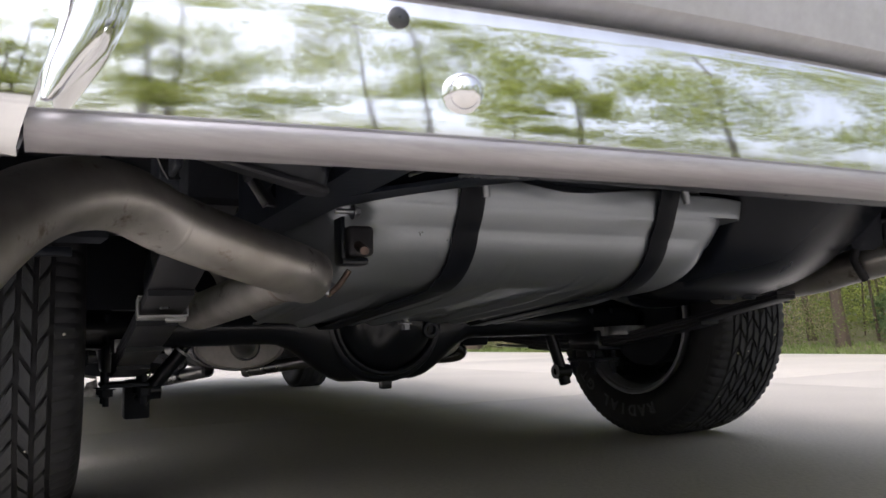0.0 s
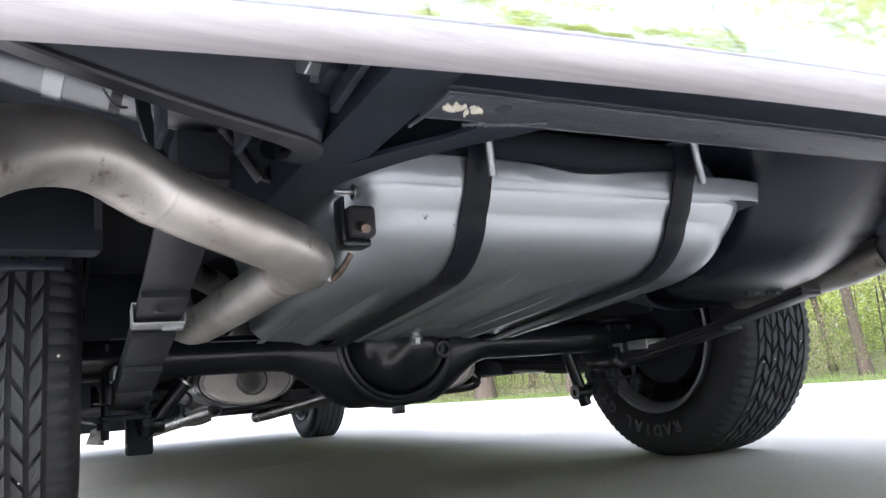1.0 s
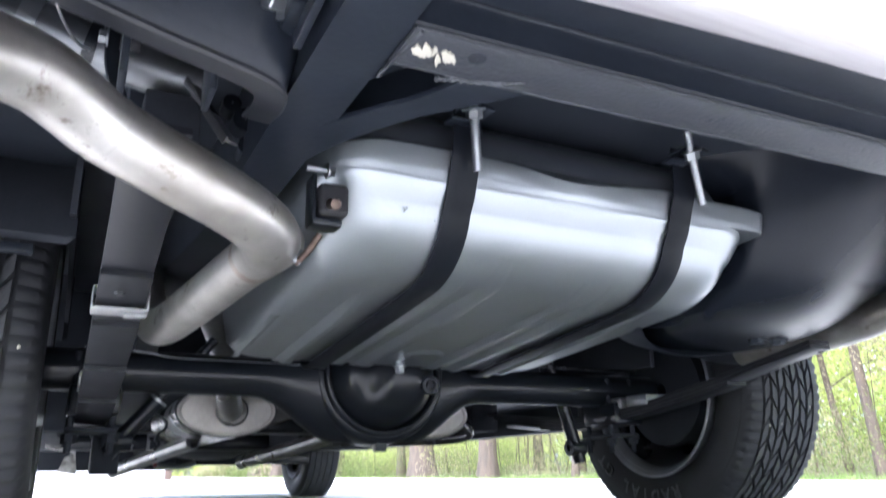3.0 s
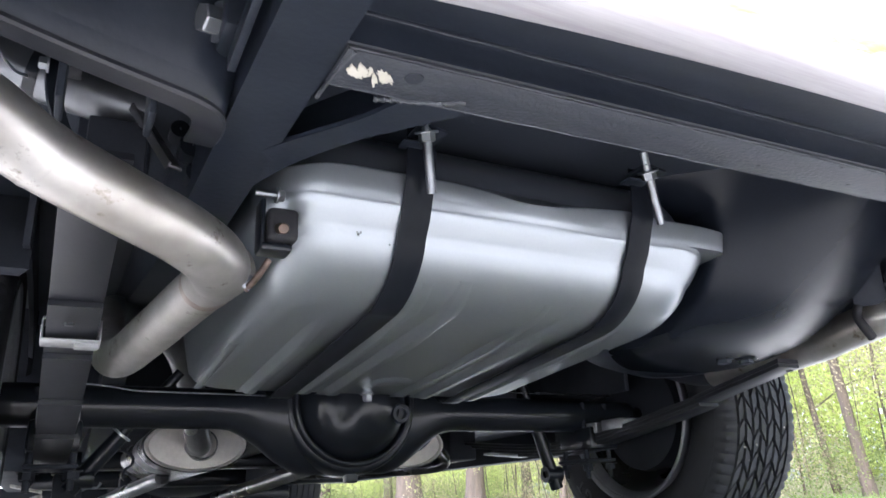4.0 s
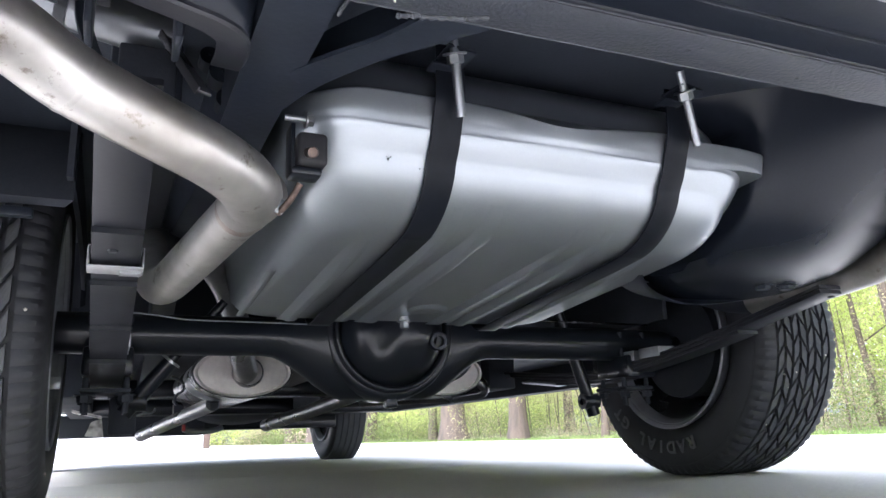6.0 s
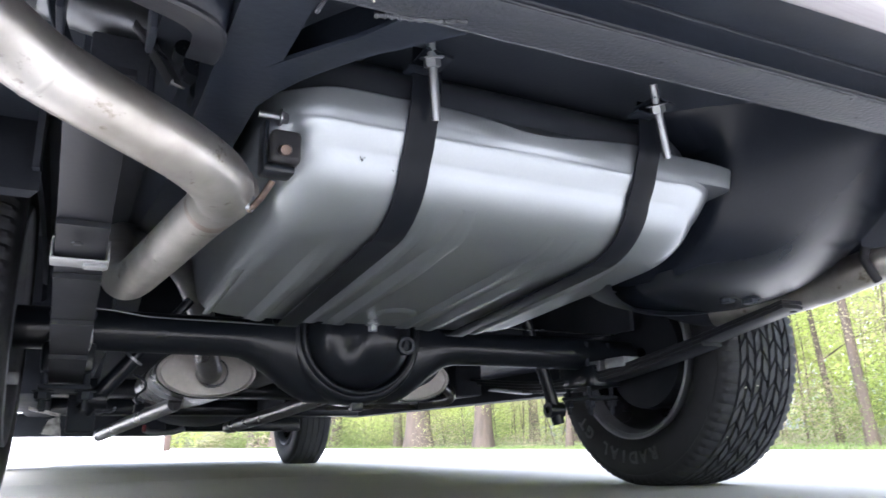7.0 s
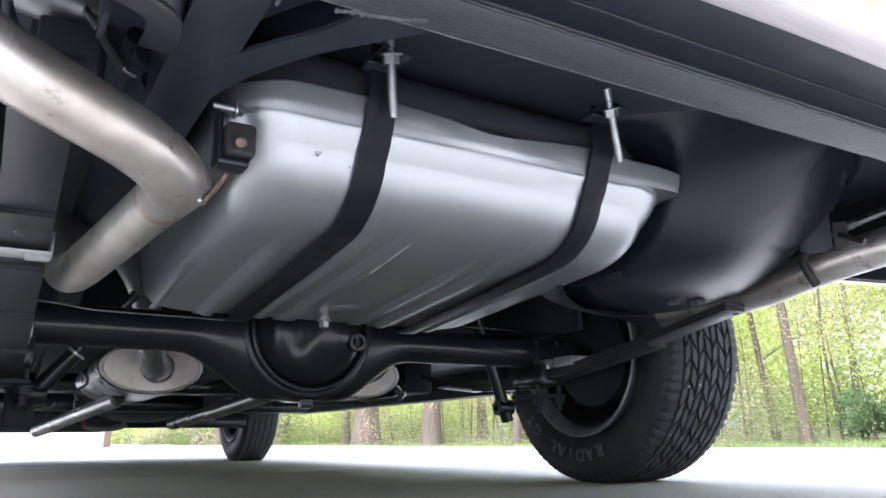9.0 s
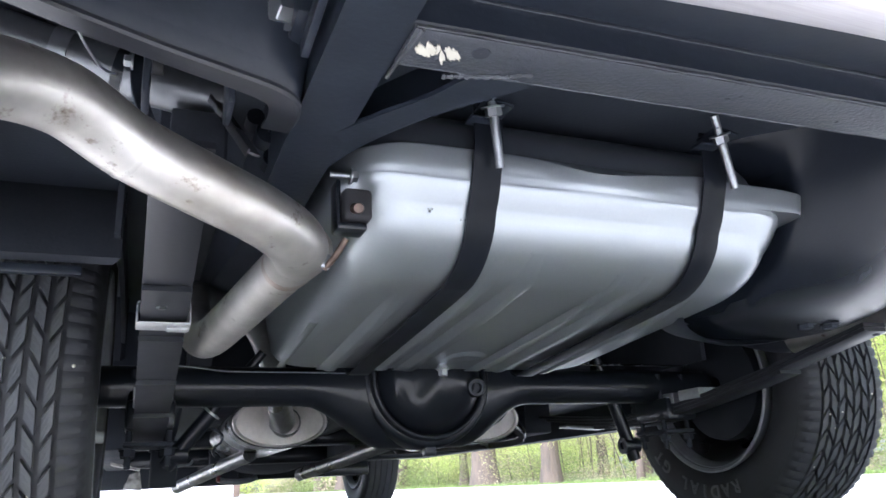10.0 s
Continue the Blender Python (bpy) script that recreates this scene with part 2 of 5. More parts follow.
def strip(bm, line, width, thick, side=(1, 0, 0)):
    """A flat bar along a line, its width along side."""
    line = [Vector(q) for q in line]
    s = Vector(side).normalized()
    loops = []
    for i, q in enumerate(line):
        d = (line[min(i + 1, len(line) - 1)] - line[max(i - 1, 0)]).normalized()
        n = s.cross(d).normalized()
        w, h = s * width / 2, n * thick / 2
        c = 0.82
        loops.append([q - w - h * c, q - w + h * c, q - w * 0.97 + h, q + w * 0.97 + h, q + w + h * c, q + w - h * c, q + w * 0.97 - h, q - w * 0.97 - h])
    rings(bm, loops)


def lathe(bm, profile, seg=48, axis="x", centre=(0, 0, 0)):
    """Turns (along, radius) pairs round an axis through centre."""
    c = Vector(centre)
    loops = []
    for a, r in profile:
        lp = []
        for k in range(seg):
            u, v = r * math.cos(k * math.tau / seg), r * math.sin(k * math.tau / seg)
            lp.append(c + Vector({"x": (a, u, v), "y": (u, a, v), "z": (u, v, a)}[axis]))
        loops.append(lp)
    rings(bm, loops, cap=False)


def bolt(bm, m, r=0.008, h=0.007, shank=0.0, washer=True):
    """A hexagon head on +z of m, on a washer, with a shank below."""
    def prism(n, rad, z0, z1, ch=0.0):
        lp = []
        for z, q in ((z0, rad), (z1 - ch, rad), (z1, rad - ch)):
            lp.append([m @ Vector((q * math.cos(k * math.tau / n), q * math.sin(k * math.tau / n), z)) for k in range(n)])
        rings(bm, lp)
    if washer:
        prism(20, r * 1.4, 0, 0.0018, 0.0004)
    prism(6, r, 0.002, 0.002 + h, 0.001)
    if shank:
        prism(12, r * 0.5, -shank, 0.0)


def B():
    return bmesh.new()


class Leaves:
    """Many small folded leaves, gathered into one mesh."""

    def __init__(self, seed):
        self.rng, self.bits = np.random.RandomState(seed), []

    def cloud(self, centre, size, count, leaf):
        g = self.rng
        d = g.normal(size=(count, 3))
        d /= np.linalg.norm(d, axis=1, keepdims=True)
        c = np.asarray(centre) + d * (g.rand(count, 1) ** 0.42) * np.asarray(size)
        a = g.normal(size=(count, 3))
        a /= np.linalg.norm(a, axis=1, keepdims=True)
        b = np.cross(a, g.normal(size=(count, 3)))
        b /= np.linalg.norm(b, axis=1, keepdims=True)
        k = np.cross(a, b)
        s = leaf * g.uniform(0.55, 1.35, (count, 1))
        self.bits.append(np.stack([c - a * s, c - b * s * 0.5 + k * s * 0.2, c + a * s, c + b * s * 0.5 + k * s * 0.2], axis=1))

    def build(self, name, material, parent=None):
        v = np.concatenate(self.bits).reshape(-1, 3)
        n = len(v) // 4
        me = bpy.data.meshes.new(name)
        me.vertices.add(4 * n)
        me.vertices.foreach_set("co", v.ravel())
        me.loops.add(4 * n)
        me.loops.foreach_set("vertex_index", np.arange(4 * n, dtype=np.int32))
        me.polygons.add(n)
        me.polygons.foreach_set("loop_start", np.arange(0, 4 * n, 4, dtype=np.int32))
        me.update(calc_edges=True)
        me.materials.append(material)
        ob = new(name, me)
        if parent is not None:
            ob.parent = parent
        return ob


def empty(name):
    ob = new(name)
    ob.empty_display_size = 0.2
    return ob

# ---- ground, lawn and woodland ----
def sheet(name, outline_fn, nx, ny, material, label, category):
    bm = B()
    g = [[bm.verts.new(outline_fn(i / nx, j / ny)) for i in range(nx + 1)] for j in range(ny + 1)]
    for j in range(ny):
        for i in range(nx):
            bm.faces.new((g[j][i], g[j][i + 1], g[j + 1][i + 1], g[j + 1][i]))
    return tagged(part(name, bm, material), label, category, kind="structure")


def far_step(u):
    """Even steps near the middle, long ones to the horizon."""
    v = 2 * u - 1
    return 60 * v + 440 * v ** 7


def lie(x, y):
    """The height of the land: flat round the drive, a low bank under the wood."""
    d = max(0.0, x - DRIVE_X, y - DRIVE_Y, -14 - x, -12 - y)
    return -0.03 + min(0.35, 0.035 * max(0.0, d - 1.0)) + (0.0 if d < 0.5 else 0.05 * noise.noise((x * 0.3, y * 0.3, 0)))


DRIVE_X, DRIVE_Y = 5.7, 46.0
sheet("ground", lambda u, v: (far_step(u), far_step(v), lie(far_step(u), far_step(v))), 130, 130, M_SOIL, "leaf-littered woodland soil with sparse green", "ground")
SLAB_X, SLAB_Y = [-14, -9, -5.2, -1.4, 2.4, 5.7], [-12, -7.5, -3.2, 1.15, 5.3, 9.4, 13.5, 18, 24, 30, 38, 46]
drive = tagged(empty("pavement"), "pale broom-finished concrete driveway, open to the sky", "driveway", kind="structure")
for i in range(len(SLAB_X) - 1):
    for j in range(len(SLAB_Y) - 1):
        b2 = B()
        box(b2, SLAB_X[i] + 0.005, SLAB_X[i + 1] - 0.005, SLAB_Y[j] + 0.005, SLAB_Y[j + 1] - 0.005, -0.12, 0.0, 0.004)
        part("slab", b2, M_CONC, drive)
b2 = B()
box(b2, -13.99, 5.69, -11.99, 45.99, -0.14, -0.012, 0)
part("joint_filler", b2, M_SOIL, drive)

# white building across the drive, seen low under the car
garage = tagged(empty("garage"), "white-sided garage with a brown corner post, across the driveway", "garage")
for k in range(15):
    b2 = B()
    box(b2, -9.0, 1.93, 20.0, 20.12, 0.002 + 0.18 * k, 0.18 * (k + 1) - 0.004, 0.006)
    part("siding_board", b2, M_WHITE, garage)
b2 = B()
box(b2, -9.0, 2.05, 20.125, 24.0, 0.002, 2.7, 0.02)
part("wall", b2, M_WHITE, garage)
b2 = B()
box(b2, 1.94, 2.10, 19.97, 20.13, 0.002, 2.7, 0.01)
part("corner_post", b2, M_TRIM, garage, "brown corner post")
b2 = B()
rings(b2, [[(x, 19.6, 2.66), (x, 22.0, 3.9), (x, 24.4, 2.66), (x, 24.4, 2.78), (x, 22.0, 4.03), (x, 19.6, 2.78)] for x in (-9.4, 2.45)])
part("roof", b2, M_ARCH, garage, "dark pitched roof")

CAR = tagged(empty("car"), "parked older car with black painted underbody and chrome rear bumper", "car")

# ---- rear wheels and front wheels ----
AXLE_Z = 0.308


def tyre_profile(r, w, bead):
    h = w / 2
    return [(-h * 0.72, bead - 0.004), (-h * 0.80, bead + 0.006), (-h * 0.93, bead + 0.025), (-h * 1.0, bead + (r - bead) * 0.5), (-h * 0.97, r - 0.034), (-h * 0.91, r - 0.018),
            (-h * 0.82, r - 0.011), (0, r - 0.008), (h * 0.82, r - 0.011), (h * 0.91, r - 0.018), (h * 0.97, r - 0.034), (h * 1.0, bead + (r - bead) * 0.5), (h * 0.93, bead + 0.025),
            (h * 0.80, bead + 0.006), (h * 0.72, bead - 0.004)]


def tread_block(w0, w1, length, skew, r_top, crown0, crown1):
    """One slanted tread block, its base in the carcass, lying at the bottom of a wheel of radius r_top, axle along x."""
    bm = B()
    n = 3
    loops = []
    for s in range(n + 1):
        u = s / n - 0.5
        lp = []
        for x, cr, top in ((w0, crown0, 0), (w0, crown0, 1), (w1, crown1, 1), (w1, crown1, 0)):
            ins = 0.0016 if top else 0
            a = (u * (length - 2 * ins) + skew * ((x - w0) / (w1 - w0) - 0.5)) / r_top
            r = (r_top - cr) if top else r_top - 0.022 - cr
            xx = x + (ins if x == w0 else -ins)
            lp.append((xx, -r * math.sin(a), -r * math.cos(a)))
        loops.append(lp)
    rings(bm, loops)
    bmesh.ops.recalc_face_normals(bm, faces=bm.faces)
    me = bpy.data.meshes.new("tread_block")
    bm.to_mesh(me)
    bm.free()
    me.materials.append(M_TREAD)
    return me


def wheel(name, x, y, r, w, rim_r, inner, blocks, label):
    """A road wheel; inner: the side (-1 or 1 along x) that faces the car's middle."""
    wh = empty(name)
    wh.parent, wh.location = CAR, (x, y, r - 0.004)
    tagged(wh, label)
    bm = B()
    lathe(bm, tyre_profile(r, w, rim_r), 96)
    ty = part("tyre", bm, M_RUBBER, wh, "black radial tyre with raised lettering", 60)
    bm = B()
    h = w / 2 * inner
    lathe(bm, [(h * 0.72, rim_r - 0.016), (h * 0.86, rim_r - 0.0095), (h * 0.90, rim_r - 0.0065), (h * 0.905, rim_r - 0.0045), (h * 0.955, rim_r - 0.003), (h * 0.985, rim_r + 0.003), (h * 0.97, rim_r + 0.007), (h * 0.9, rim_r + 0.006), (h * 0.74, rim_r - 0.002), (h * 0.5, rim_r - 0.012), (h * 0.3, rim_r - 0.03),
               (h * 0.32, rim_r - 0.034), (h * 0.48, rim_r - 0.02), (h * 0.72, rim_r - 0.016)], 72)
    part("rim", bm, M_RIM, wh, "grey steel rim seen from its inner side", 35)
    bm = B()
    lathe(bm, [(h * 0.70, rim_r - 0.0175), (h * 0.30, rim_r - 0.036), (-h * 0.2, rim_r - 0.034), (-h * 0.5, rim_r - 0.016), (-h * 0.8, rim_r - 0.006), (-h * 0.84, rim_r + 0.006), (-h * 0.8, rim_r - 0.012), (-h * 0.45, rim_r - 0.03), (-h * 0.30, rim_r - 0.06),
               (-h * 0.42, 0.09), (-h * 0.42, 0.04), (-h * 0.30, 0.04), (-h * 0.30, 0.09), (-h * 0.18, rim_r - 0.065), (h * 0.2, rim_r - 0.05), (h * 0.45, rim_r - 0.030), (h * 0.70, rim_r - 0.0175)], 72)
    part("rim_barrel", bm, M_MUFB, wh, "dark inner barrel of the rim", 35)
    bm = B()
    lathe(bm, [(h * 0.62, 0.02), (h * 0.62, 0.10), (h * 0.58, 0.128), (h * 0.40, 0.131), (h * 0.36, 0.125), (-h * 0.2, 0.125), (-h * 0.28, 0.12), (-h * 0.28, 0.02)], 48)
    part("brake_drum", bm, M_ARCH, wh, "black brake drum and backing plate")
    if blocks:
        count, ribs = blocks
        edges = [-0.62 + 1.24 * k / ribs for k in range(ribs + 1)]
        pitch = math.tau * r / count
        for k in range(ribs):
            a, b = edges[k] * w / 2 + 0.0024, edges[k + 1] * w / 2 - 0.0024
            crown = [0.0045 * (abs(q) / (w / 2)) ** 3 for q in (a, b)]
            sk = 0.5 * pitch * (1 if k % 2 == 0 else -1)
            me = tread_block(a, b, pitch - 0.0085, sk, r, *crown)
            for q in range(count):
                ob = new("tread_block", me)
                ob.parent = wh
                ob.matrix_basis = Matrix.Rotation((q + (0.0, 0.22, 0.48, 0.74)[k % 4]) * math.tau / count, 4, "X")
        for side in (-1, 1):
            bm = B()
            prof = ((0.645, 0.020), (0.645, 0.0016), (0.755, 0.0028), (0.86, 0.007), (0.925, 0.016), (0.95, 0.026), (0.93, 0.036))
            loops = []
            for q in range(count * 6):
                nick = 0.0045 if q % 3 == 0 else 0.0
                loops.append([(side * c * w / 2, (r - d - (nick if 0.70 < c < 0.94 else 0)) * math.sin(q * math.tau / count / 6), -(r - d - (nick if 0.70 < c < 0.94 else 0)) * math.cos(q * math.tau / count / 6)) for c, d in prof])
            rings(bm, loops, closed=True)
            part("shoulder_rib", bm, M_RUBBER, wh, "shoulder rib with small cross nicks", 30)
        rng = random.Random(int(abs(x) * 1000))
        for q in range(9):
            bm = B()
            c, a2 = rng.uniform(-0.8, 0.8), rng.uniform(-0.5, 1.6)
            bmesh.ops.create_icosphere(bm, subdivisions=1, radius=rng.uniform(0.0018, 0.003), matrix=ctr(c * w / 2, -(r - 0.002) * math.sin(a2), -(r - 0.002) * math.cos(a2)))
            part("stuck_stone", bm, M_PAINT, wh, "pale grit stone stuck in the tread")
    else:
        bm = B()
        for k in range(5):
            a = (-0.8 + 0.32 * k + 0.02) * w / 2
            b = (-0.8 + 0.32 * (k + 1) - 0.02) * w / 2
            lathe(bm, [(a, r - 0.014), (a, r - 0.001), (b, r - 0.001), (b, r - 0.014)], 72)
        part("tread_rib", bm, M_TREAD, wh)
    return wh


WHEEL_R = 0.312
wheel("wheel", 0.778, 0.0, WHEEL_R, 0.245, 0.195, -1, (42, 7), "right rear wheel, wide black tyre on grey steel rim, standing on concrete")
wheel("wheel", -0.772, 0.0, WHEEL_R, 0.245, 0.195, 1, (42, 7), "left rear wheel, wide black tyre with chevron tread")
wheel("wheel", 0.695, 2.95, 0.312, 0.20, 0.195, -1, None, "right front wheel, narrower black tyre on bright rim")
wheel("wheel", -0.90, 2.95, 0.312, 0.20, 0.195, 1, None, "left front wheel, narrower black tyre")


# ---- fuel tank ----
TX0, TX1, TY0, TY1 = -0.418, 0.198, -0.764, -0.222
DRAFT = 0.0125  # how far the walls lean in towards the floor
T_CREASE = 0.430
REAR_EDGE = (0.092, 0.056)  # how far the rear lower edge runs in, and its height


def tank_floor(y):
    """The floor of the tank falls towards the front."""
    return 0.304 + 0.075 * (-0.275 - y)


def plan(x0, x1, y0, y1, radii, n=10, m=12):
    """Points and outward normals round a rectangle with a radius of its own at each corner: front right, front left, rear left, rear right."""
    ra, rb, rc, rd = radii
    arcs = []
    for cx, cy, r, a0 in ((x1 - ra, y1 - ra, ra, 0), (x0 + rb, y1 - rb, rb, 90), (x0 + rc, y0 + rc, rc, 180), (x1 - rd, y0 + rd, rd, 270)):
        arcs.append([(cx + r * math.cos(radians(a0 + 90 * k / n)), cy + r * math.sin(radians(a0 + 90 * k / n)), math.cos(radians(a0 + 90 * k / n)), math.sin(radians(a0 + 90 * k / n))) for k in range(n + 1)])
    pts = []
    for k, arc in enumerate(arcs):
        a, b = arc[-1], arcs[(k + 1) % 4][0]
        pts += arc + [tuple(a[q] + (b[q] - a[q]) * w / m for q in range(4)) for w in range(1, m)]
    return pts


def edge_radius(y, nx, ny):
    """The bottom edge is tight along the front, wide along the rear and the right side."""
    left = 0.024 + 0.030 * max(0.0, min(1.0, (-0.30 - y) / 0.40))
    return left * max(0, -nx) ** 2 + 0.056 * max(0, nx) ** 2 + REAR_EDGE[1] * max(0, -ny) ** 2 + 0.018 * max(0, ny) ** 2


def lip_height(x):
    """The upper edge of the seam dips between the straps."""
    return 0.4585 - 0.010 * math.exp(-((x + 0.11) / 0.062) ** 2) - 0.007 * math.exp(-((x + 0.40) / 0.035) ** 2) + 0.003 * math.exp(-((x - 0.03) / 0.03) ** 2)


def tank_skin(y):
    """The underside along the middle, with the long rear edge."""
    c = min(0.97, max(0.0, 0.97 - (y - TY0 - DRAFT) / REAR_EDGE[0]))
    return tank_floor(y) + REAR_EDGE[1] * (1 - math.sqrt(1 - c * c)) / 0.758


def bead(bm, x, y0, y1, width, height):
    """A pressed rib along the floor of the tank, flat-topped with steep sides and run-out ends."""
    loops = []
    for k in range(49):
        u = k / 48
        y = y0 + (y1 - y0) * u
        f = min(1.0, u * 3.2, (1 - u) * 12)
        f = f * f * (3 - 2 * f)
        shape = ((-0.5, 0), (-0.45, 0.05), (-0.20, 0.93), (-0.13, 1), (0.13, 1), (0.20, 0.93), (0.45, 0.05), (0.5, 0))
        loops.append([(x + width * c, y, tank_skin(y) + 0.0006 - (0.0009 + height * f) * h) for c, h in shape])
    rings(bm, loops, ring_closed=False)


def fuel_tank():
    tk = empty("fuel_tank")
    tk.parent = CAR
    tagged(tk, "silver-coated steel fuel tank with pressed ribs, held by two black straps")
    bm = B()
    outline = plan(TX0, TX1, TY0, TY1, (0.05, 0.034, 0.066, 0.074), 12, 34)
    square = plan(TX0, TX1, TY0, TY1, (0.05, 0.034, 0.066, 0.010), 12, 34)  # the seam keeps a pointed rear right corner
    loops = []
    # seam lip from its upper edge down to the crease: (share of the lip's height, outward)
    for share, out in ((1.0, 0.0083), (0.99, 0.0099), (0.96, 0.0105), (0.90, 0.0102), (0.60, 0.0089), (0.30, 0.0075), (0.18, 0.0068), (0.11, 0.0063), (0.06, 0.0059), (-0.04, 0.0051), (-0.10, 0.0046), (-0.15, 0.0042), (-0.20, 0.0039), (-0.26, 0.0036)):
        lp = []
        for x, y, nx, ny in square if share > 0.05 else outline:
            pad = 0.0022 * math.exp(-((x + 0.212) / 0.024) ** 8) + 0.0022 * math.exp(-((x - 0.008) / 0.022) ** 8) if ny < -0.9 and 0.3 < share < 0.9 else 0.0
            z = T_CREASE + (lip_height(x) - T_CREASE) * share
            lp.append((x + nx * (out + pad), y + ny * (out + pad), z - 0.004 * math.exp(-((x - 0.205) / 0.03) ** 2)))
        loops.append(lp)
    for k in range(1, 8):
        lp = []
        for x, y, nx, ny in outline:
            r = edge_radius(y, nx, ny)
            z0, z1 = T_CREASE - 0.0075, tank_floor(y) + r
            z = z0 + (z1 - z0) * k / 7
            dent = 0.0006 * noise.noise((x * 8, y * 8, z * 18))
            if ny < -0.8:
                dent += 0.0018 * math.exp(-((x - 0.0) / 0.026) ** 2 - ((z - 0.408) / 0.010) ** 2) + 0.0016 * math.exp(-((x - 0.115) / 0.013) ** 2 - ((z - 0.412) / 0.013) ** 2)
                dent -= 0.0012 * math.exp(-((x - 0.084) / 0.010) ** 2 - ((z - 0.418) / 0.012) ** 2)
                dent += 0.0010 * math.exp(-((x + 0.372) / 0.010) ** 2 - ((z - 0.40) / 0.02) ** 2)
            inset = DRAFT * (k / 7) ** 1.2 - 0.0036 * (1 - k / 7) + dent
            lp.append((x - nx * inset, y - ny * inset, z))
        loops.append(lp)
    # rolled bottom edge: each loop is the outline drawn in, tight at the front and wide at the rear
    for k in range(1, 15):
        a = radians(14 + 76 * k / 14)
        c = math.cos(radians(14)) - math.cos(a)
        drawn = [DRAFT + w * c for w in (0.054, 0.056, REAR_EDGE[0], 0.018)]
        radii = (0.05 - 0.3 * 0.03 * c, 0.034, 0.066 - 0.30 * 0.07 * c, 0.074 - 0.45 * 0.07 * c)
        lp = []
        for x, y, nx, ny in plan(TX0 + drawn[0], TX1 - drawn[1], TY0 + drawn[2], TY1 - drawn[3], radii, 12, 34):
            r = edge_radius(y, nx, ny)
            slack = (0.054 - edge_radius(y, -1, 0)) * c * max(0, -nx) ** 2
            q = 0.0012 * math.exp(-((x - 0.10) / 0.05) ** 2) * math.sin(x * 60) if ny < -0.5 else 0.0
            lp.append((x - slack, y - ny * q, tank_floor(y) + r * (1 - math.sin(a)) / (1 - math.sin(radians(14)))))
        loops.append(lp)
    last = loops[-1]
    cx, cy = (TX0 + TX1) / 2 - 0.03, (TY0 + TY1) / 2
    for k in range(1, 9):
        w = 1 - k / 8.5
        loops.append([(cx + (x - cx) * w, cy + (y - cy) * w, tank_floor(cy + (y - cy) * w)) for x, y, z in last])
    rings(bm, loops)
    part("lower_shell", bm, M_TANK, tk, "silver pressed lower shell with soft dents", 60)
    for bx, b0, b1, bw, bh in ((-0.390, -0.50, -0.25, 0.012, 0.003), (-0.313, -0.640, -0.235, 0.034, 0.0095), (-0.226, -0.722, -0.235, 0.026, 0.0085), (-0.180, -0.728, -0.235, 0.036, 0.0095), (-0.056, -0.71, -0.235, 0.020, 0.008), (-0.014, -0.71, -0.235, 0.026, 0.010), (0.076, -0.70, -0.235, 0.032, 0.0115)):
        bm = B()
        bead(bm, bx, b0, b1, bw, bh)
        part("pressed_rib", bm, M_TANK, tk, "", 50)
    bm = B()
    lathe(bm, [(0.0004, 0.001), (-0.003, 0.02), (-0.003, 0.030), (0.003, 0.036)], 40, "z", (-0.105, -0.335, tank_floor(-0.335)))
    part("sump_boss", bm, M_TANK, tk, "", 60)
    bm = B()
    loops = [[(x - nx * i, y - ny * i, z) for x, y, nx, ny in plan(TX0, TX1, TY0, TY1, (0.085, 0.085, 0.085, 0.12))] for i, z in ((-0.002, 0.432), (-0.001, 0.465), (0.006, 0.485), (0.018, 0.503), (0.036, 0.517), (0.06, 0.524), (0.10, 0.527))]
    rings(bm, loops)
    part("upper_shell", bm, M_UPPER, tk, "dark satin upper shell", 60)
    bm = B()
    bolt(bm, ctr(-0.124, -0.282, tank_floor(-0.282) - 0.007) @ Matrix.Rotation(math.pi, 4, "X"), 0.0082, 0.010)
    lathe(bm, [(0.008, 0.0075), (-0.0005, 0.0085), (-0.0025, 0.0125), (-0.004, 0.0125), (-0.004, 0.001)], 24, "z", (-0.124, -0.282, tank_floor(-0.282) - 0.004))
    part("drain_plug", bm, M_ZINC, tk, "bright zinc drain plug")
    for sx, sz, w in ((-0.322, 0.390, 0.0017), (-0.3195, 0.3925, 0.0012), (-0.324, 0.3925, 0.0009), (-0.286, 0.384, 0.0010), (-0.281, 0.3845, 0.0007)):
        bm = B()
        bmesh.ops.create_icosphere(bm, subdivisions=2, radius=w * 0.7, matrix=ctr(sx, TY0 + 0.0017 + 0.0042 * (0.423 - sz) / 0.0145, sz) @ Matrix.Diagonal((1, 0.4, 1.6, 1)))
        part("scuff", bm, M_MUFB, tk, "small black scuff")
    for sx in (-0.262, 0.047):
        bm = B()
        line = [(sx, TY0 - 0.022, 0.515), (sx, TY0 - 0.0205, 0.47), (sx, TY0 - 0.018, 0.453), (sx, TY0 - 0.0115, 0.437), (sx, TY0 - 0.0075, 0.426), (sx, TY0 - 0.001, 0.41)]
        for q in range(11):
            a = radians(14 + 7.6 * q)
            yy = TY0 + DRAFT + REAR_EDGE[0] * (0.97 - math.cos(a)) - 0.004 * math.cos(a)
            line.append((sx, yy, tank_floor(yy) + REAR_EDGE[1] * (1 - math.sin(a)) / 0.758 - 0.005 * math.sin(a)))
        line += [(sx, -0.60, tank_floor(-0.60) - 0.0065), (sx, TY1 - 0.08, tank_floor(TY1 - 0.08) - 0.009), (sx, TY1 - 0.02, tank_floor(TY1) - 0.006), (sx, TY1 + 0.004, tank_floor(TY1) + 0.03), (sx, TY1 + 0.008, 0.47)]
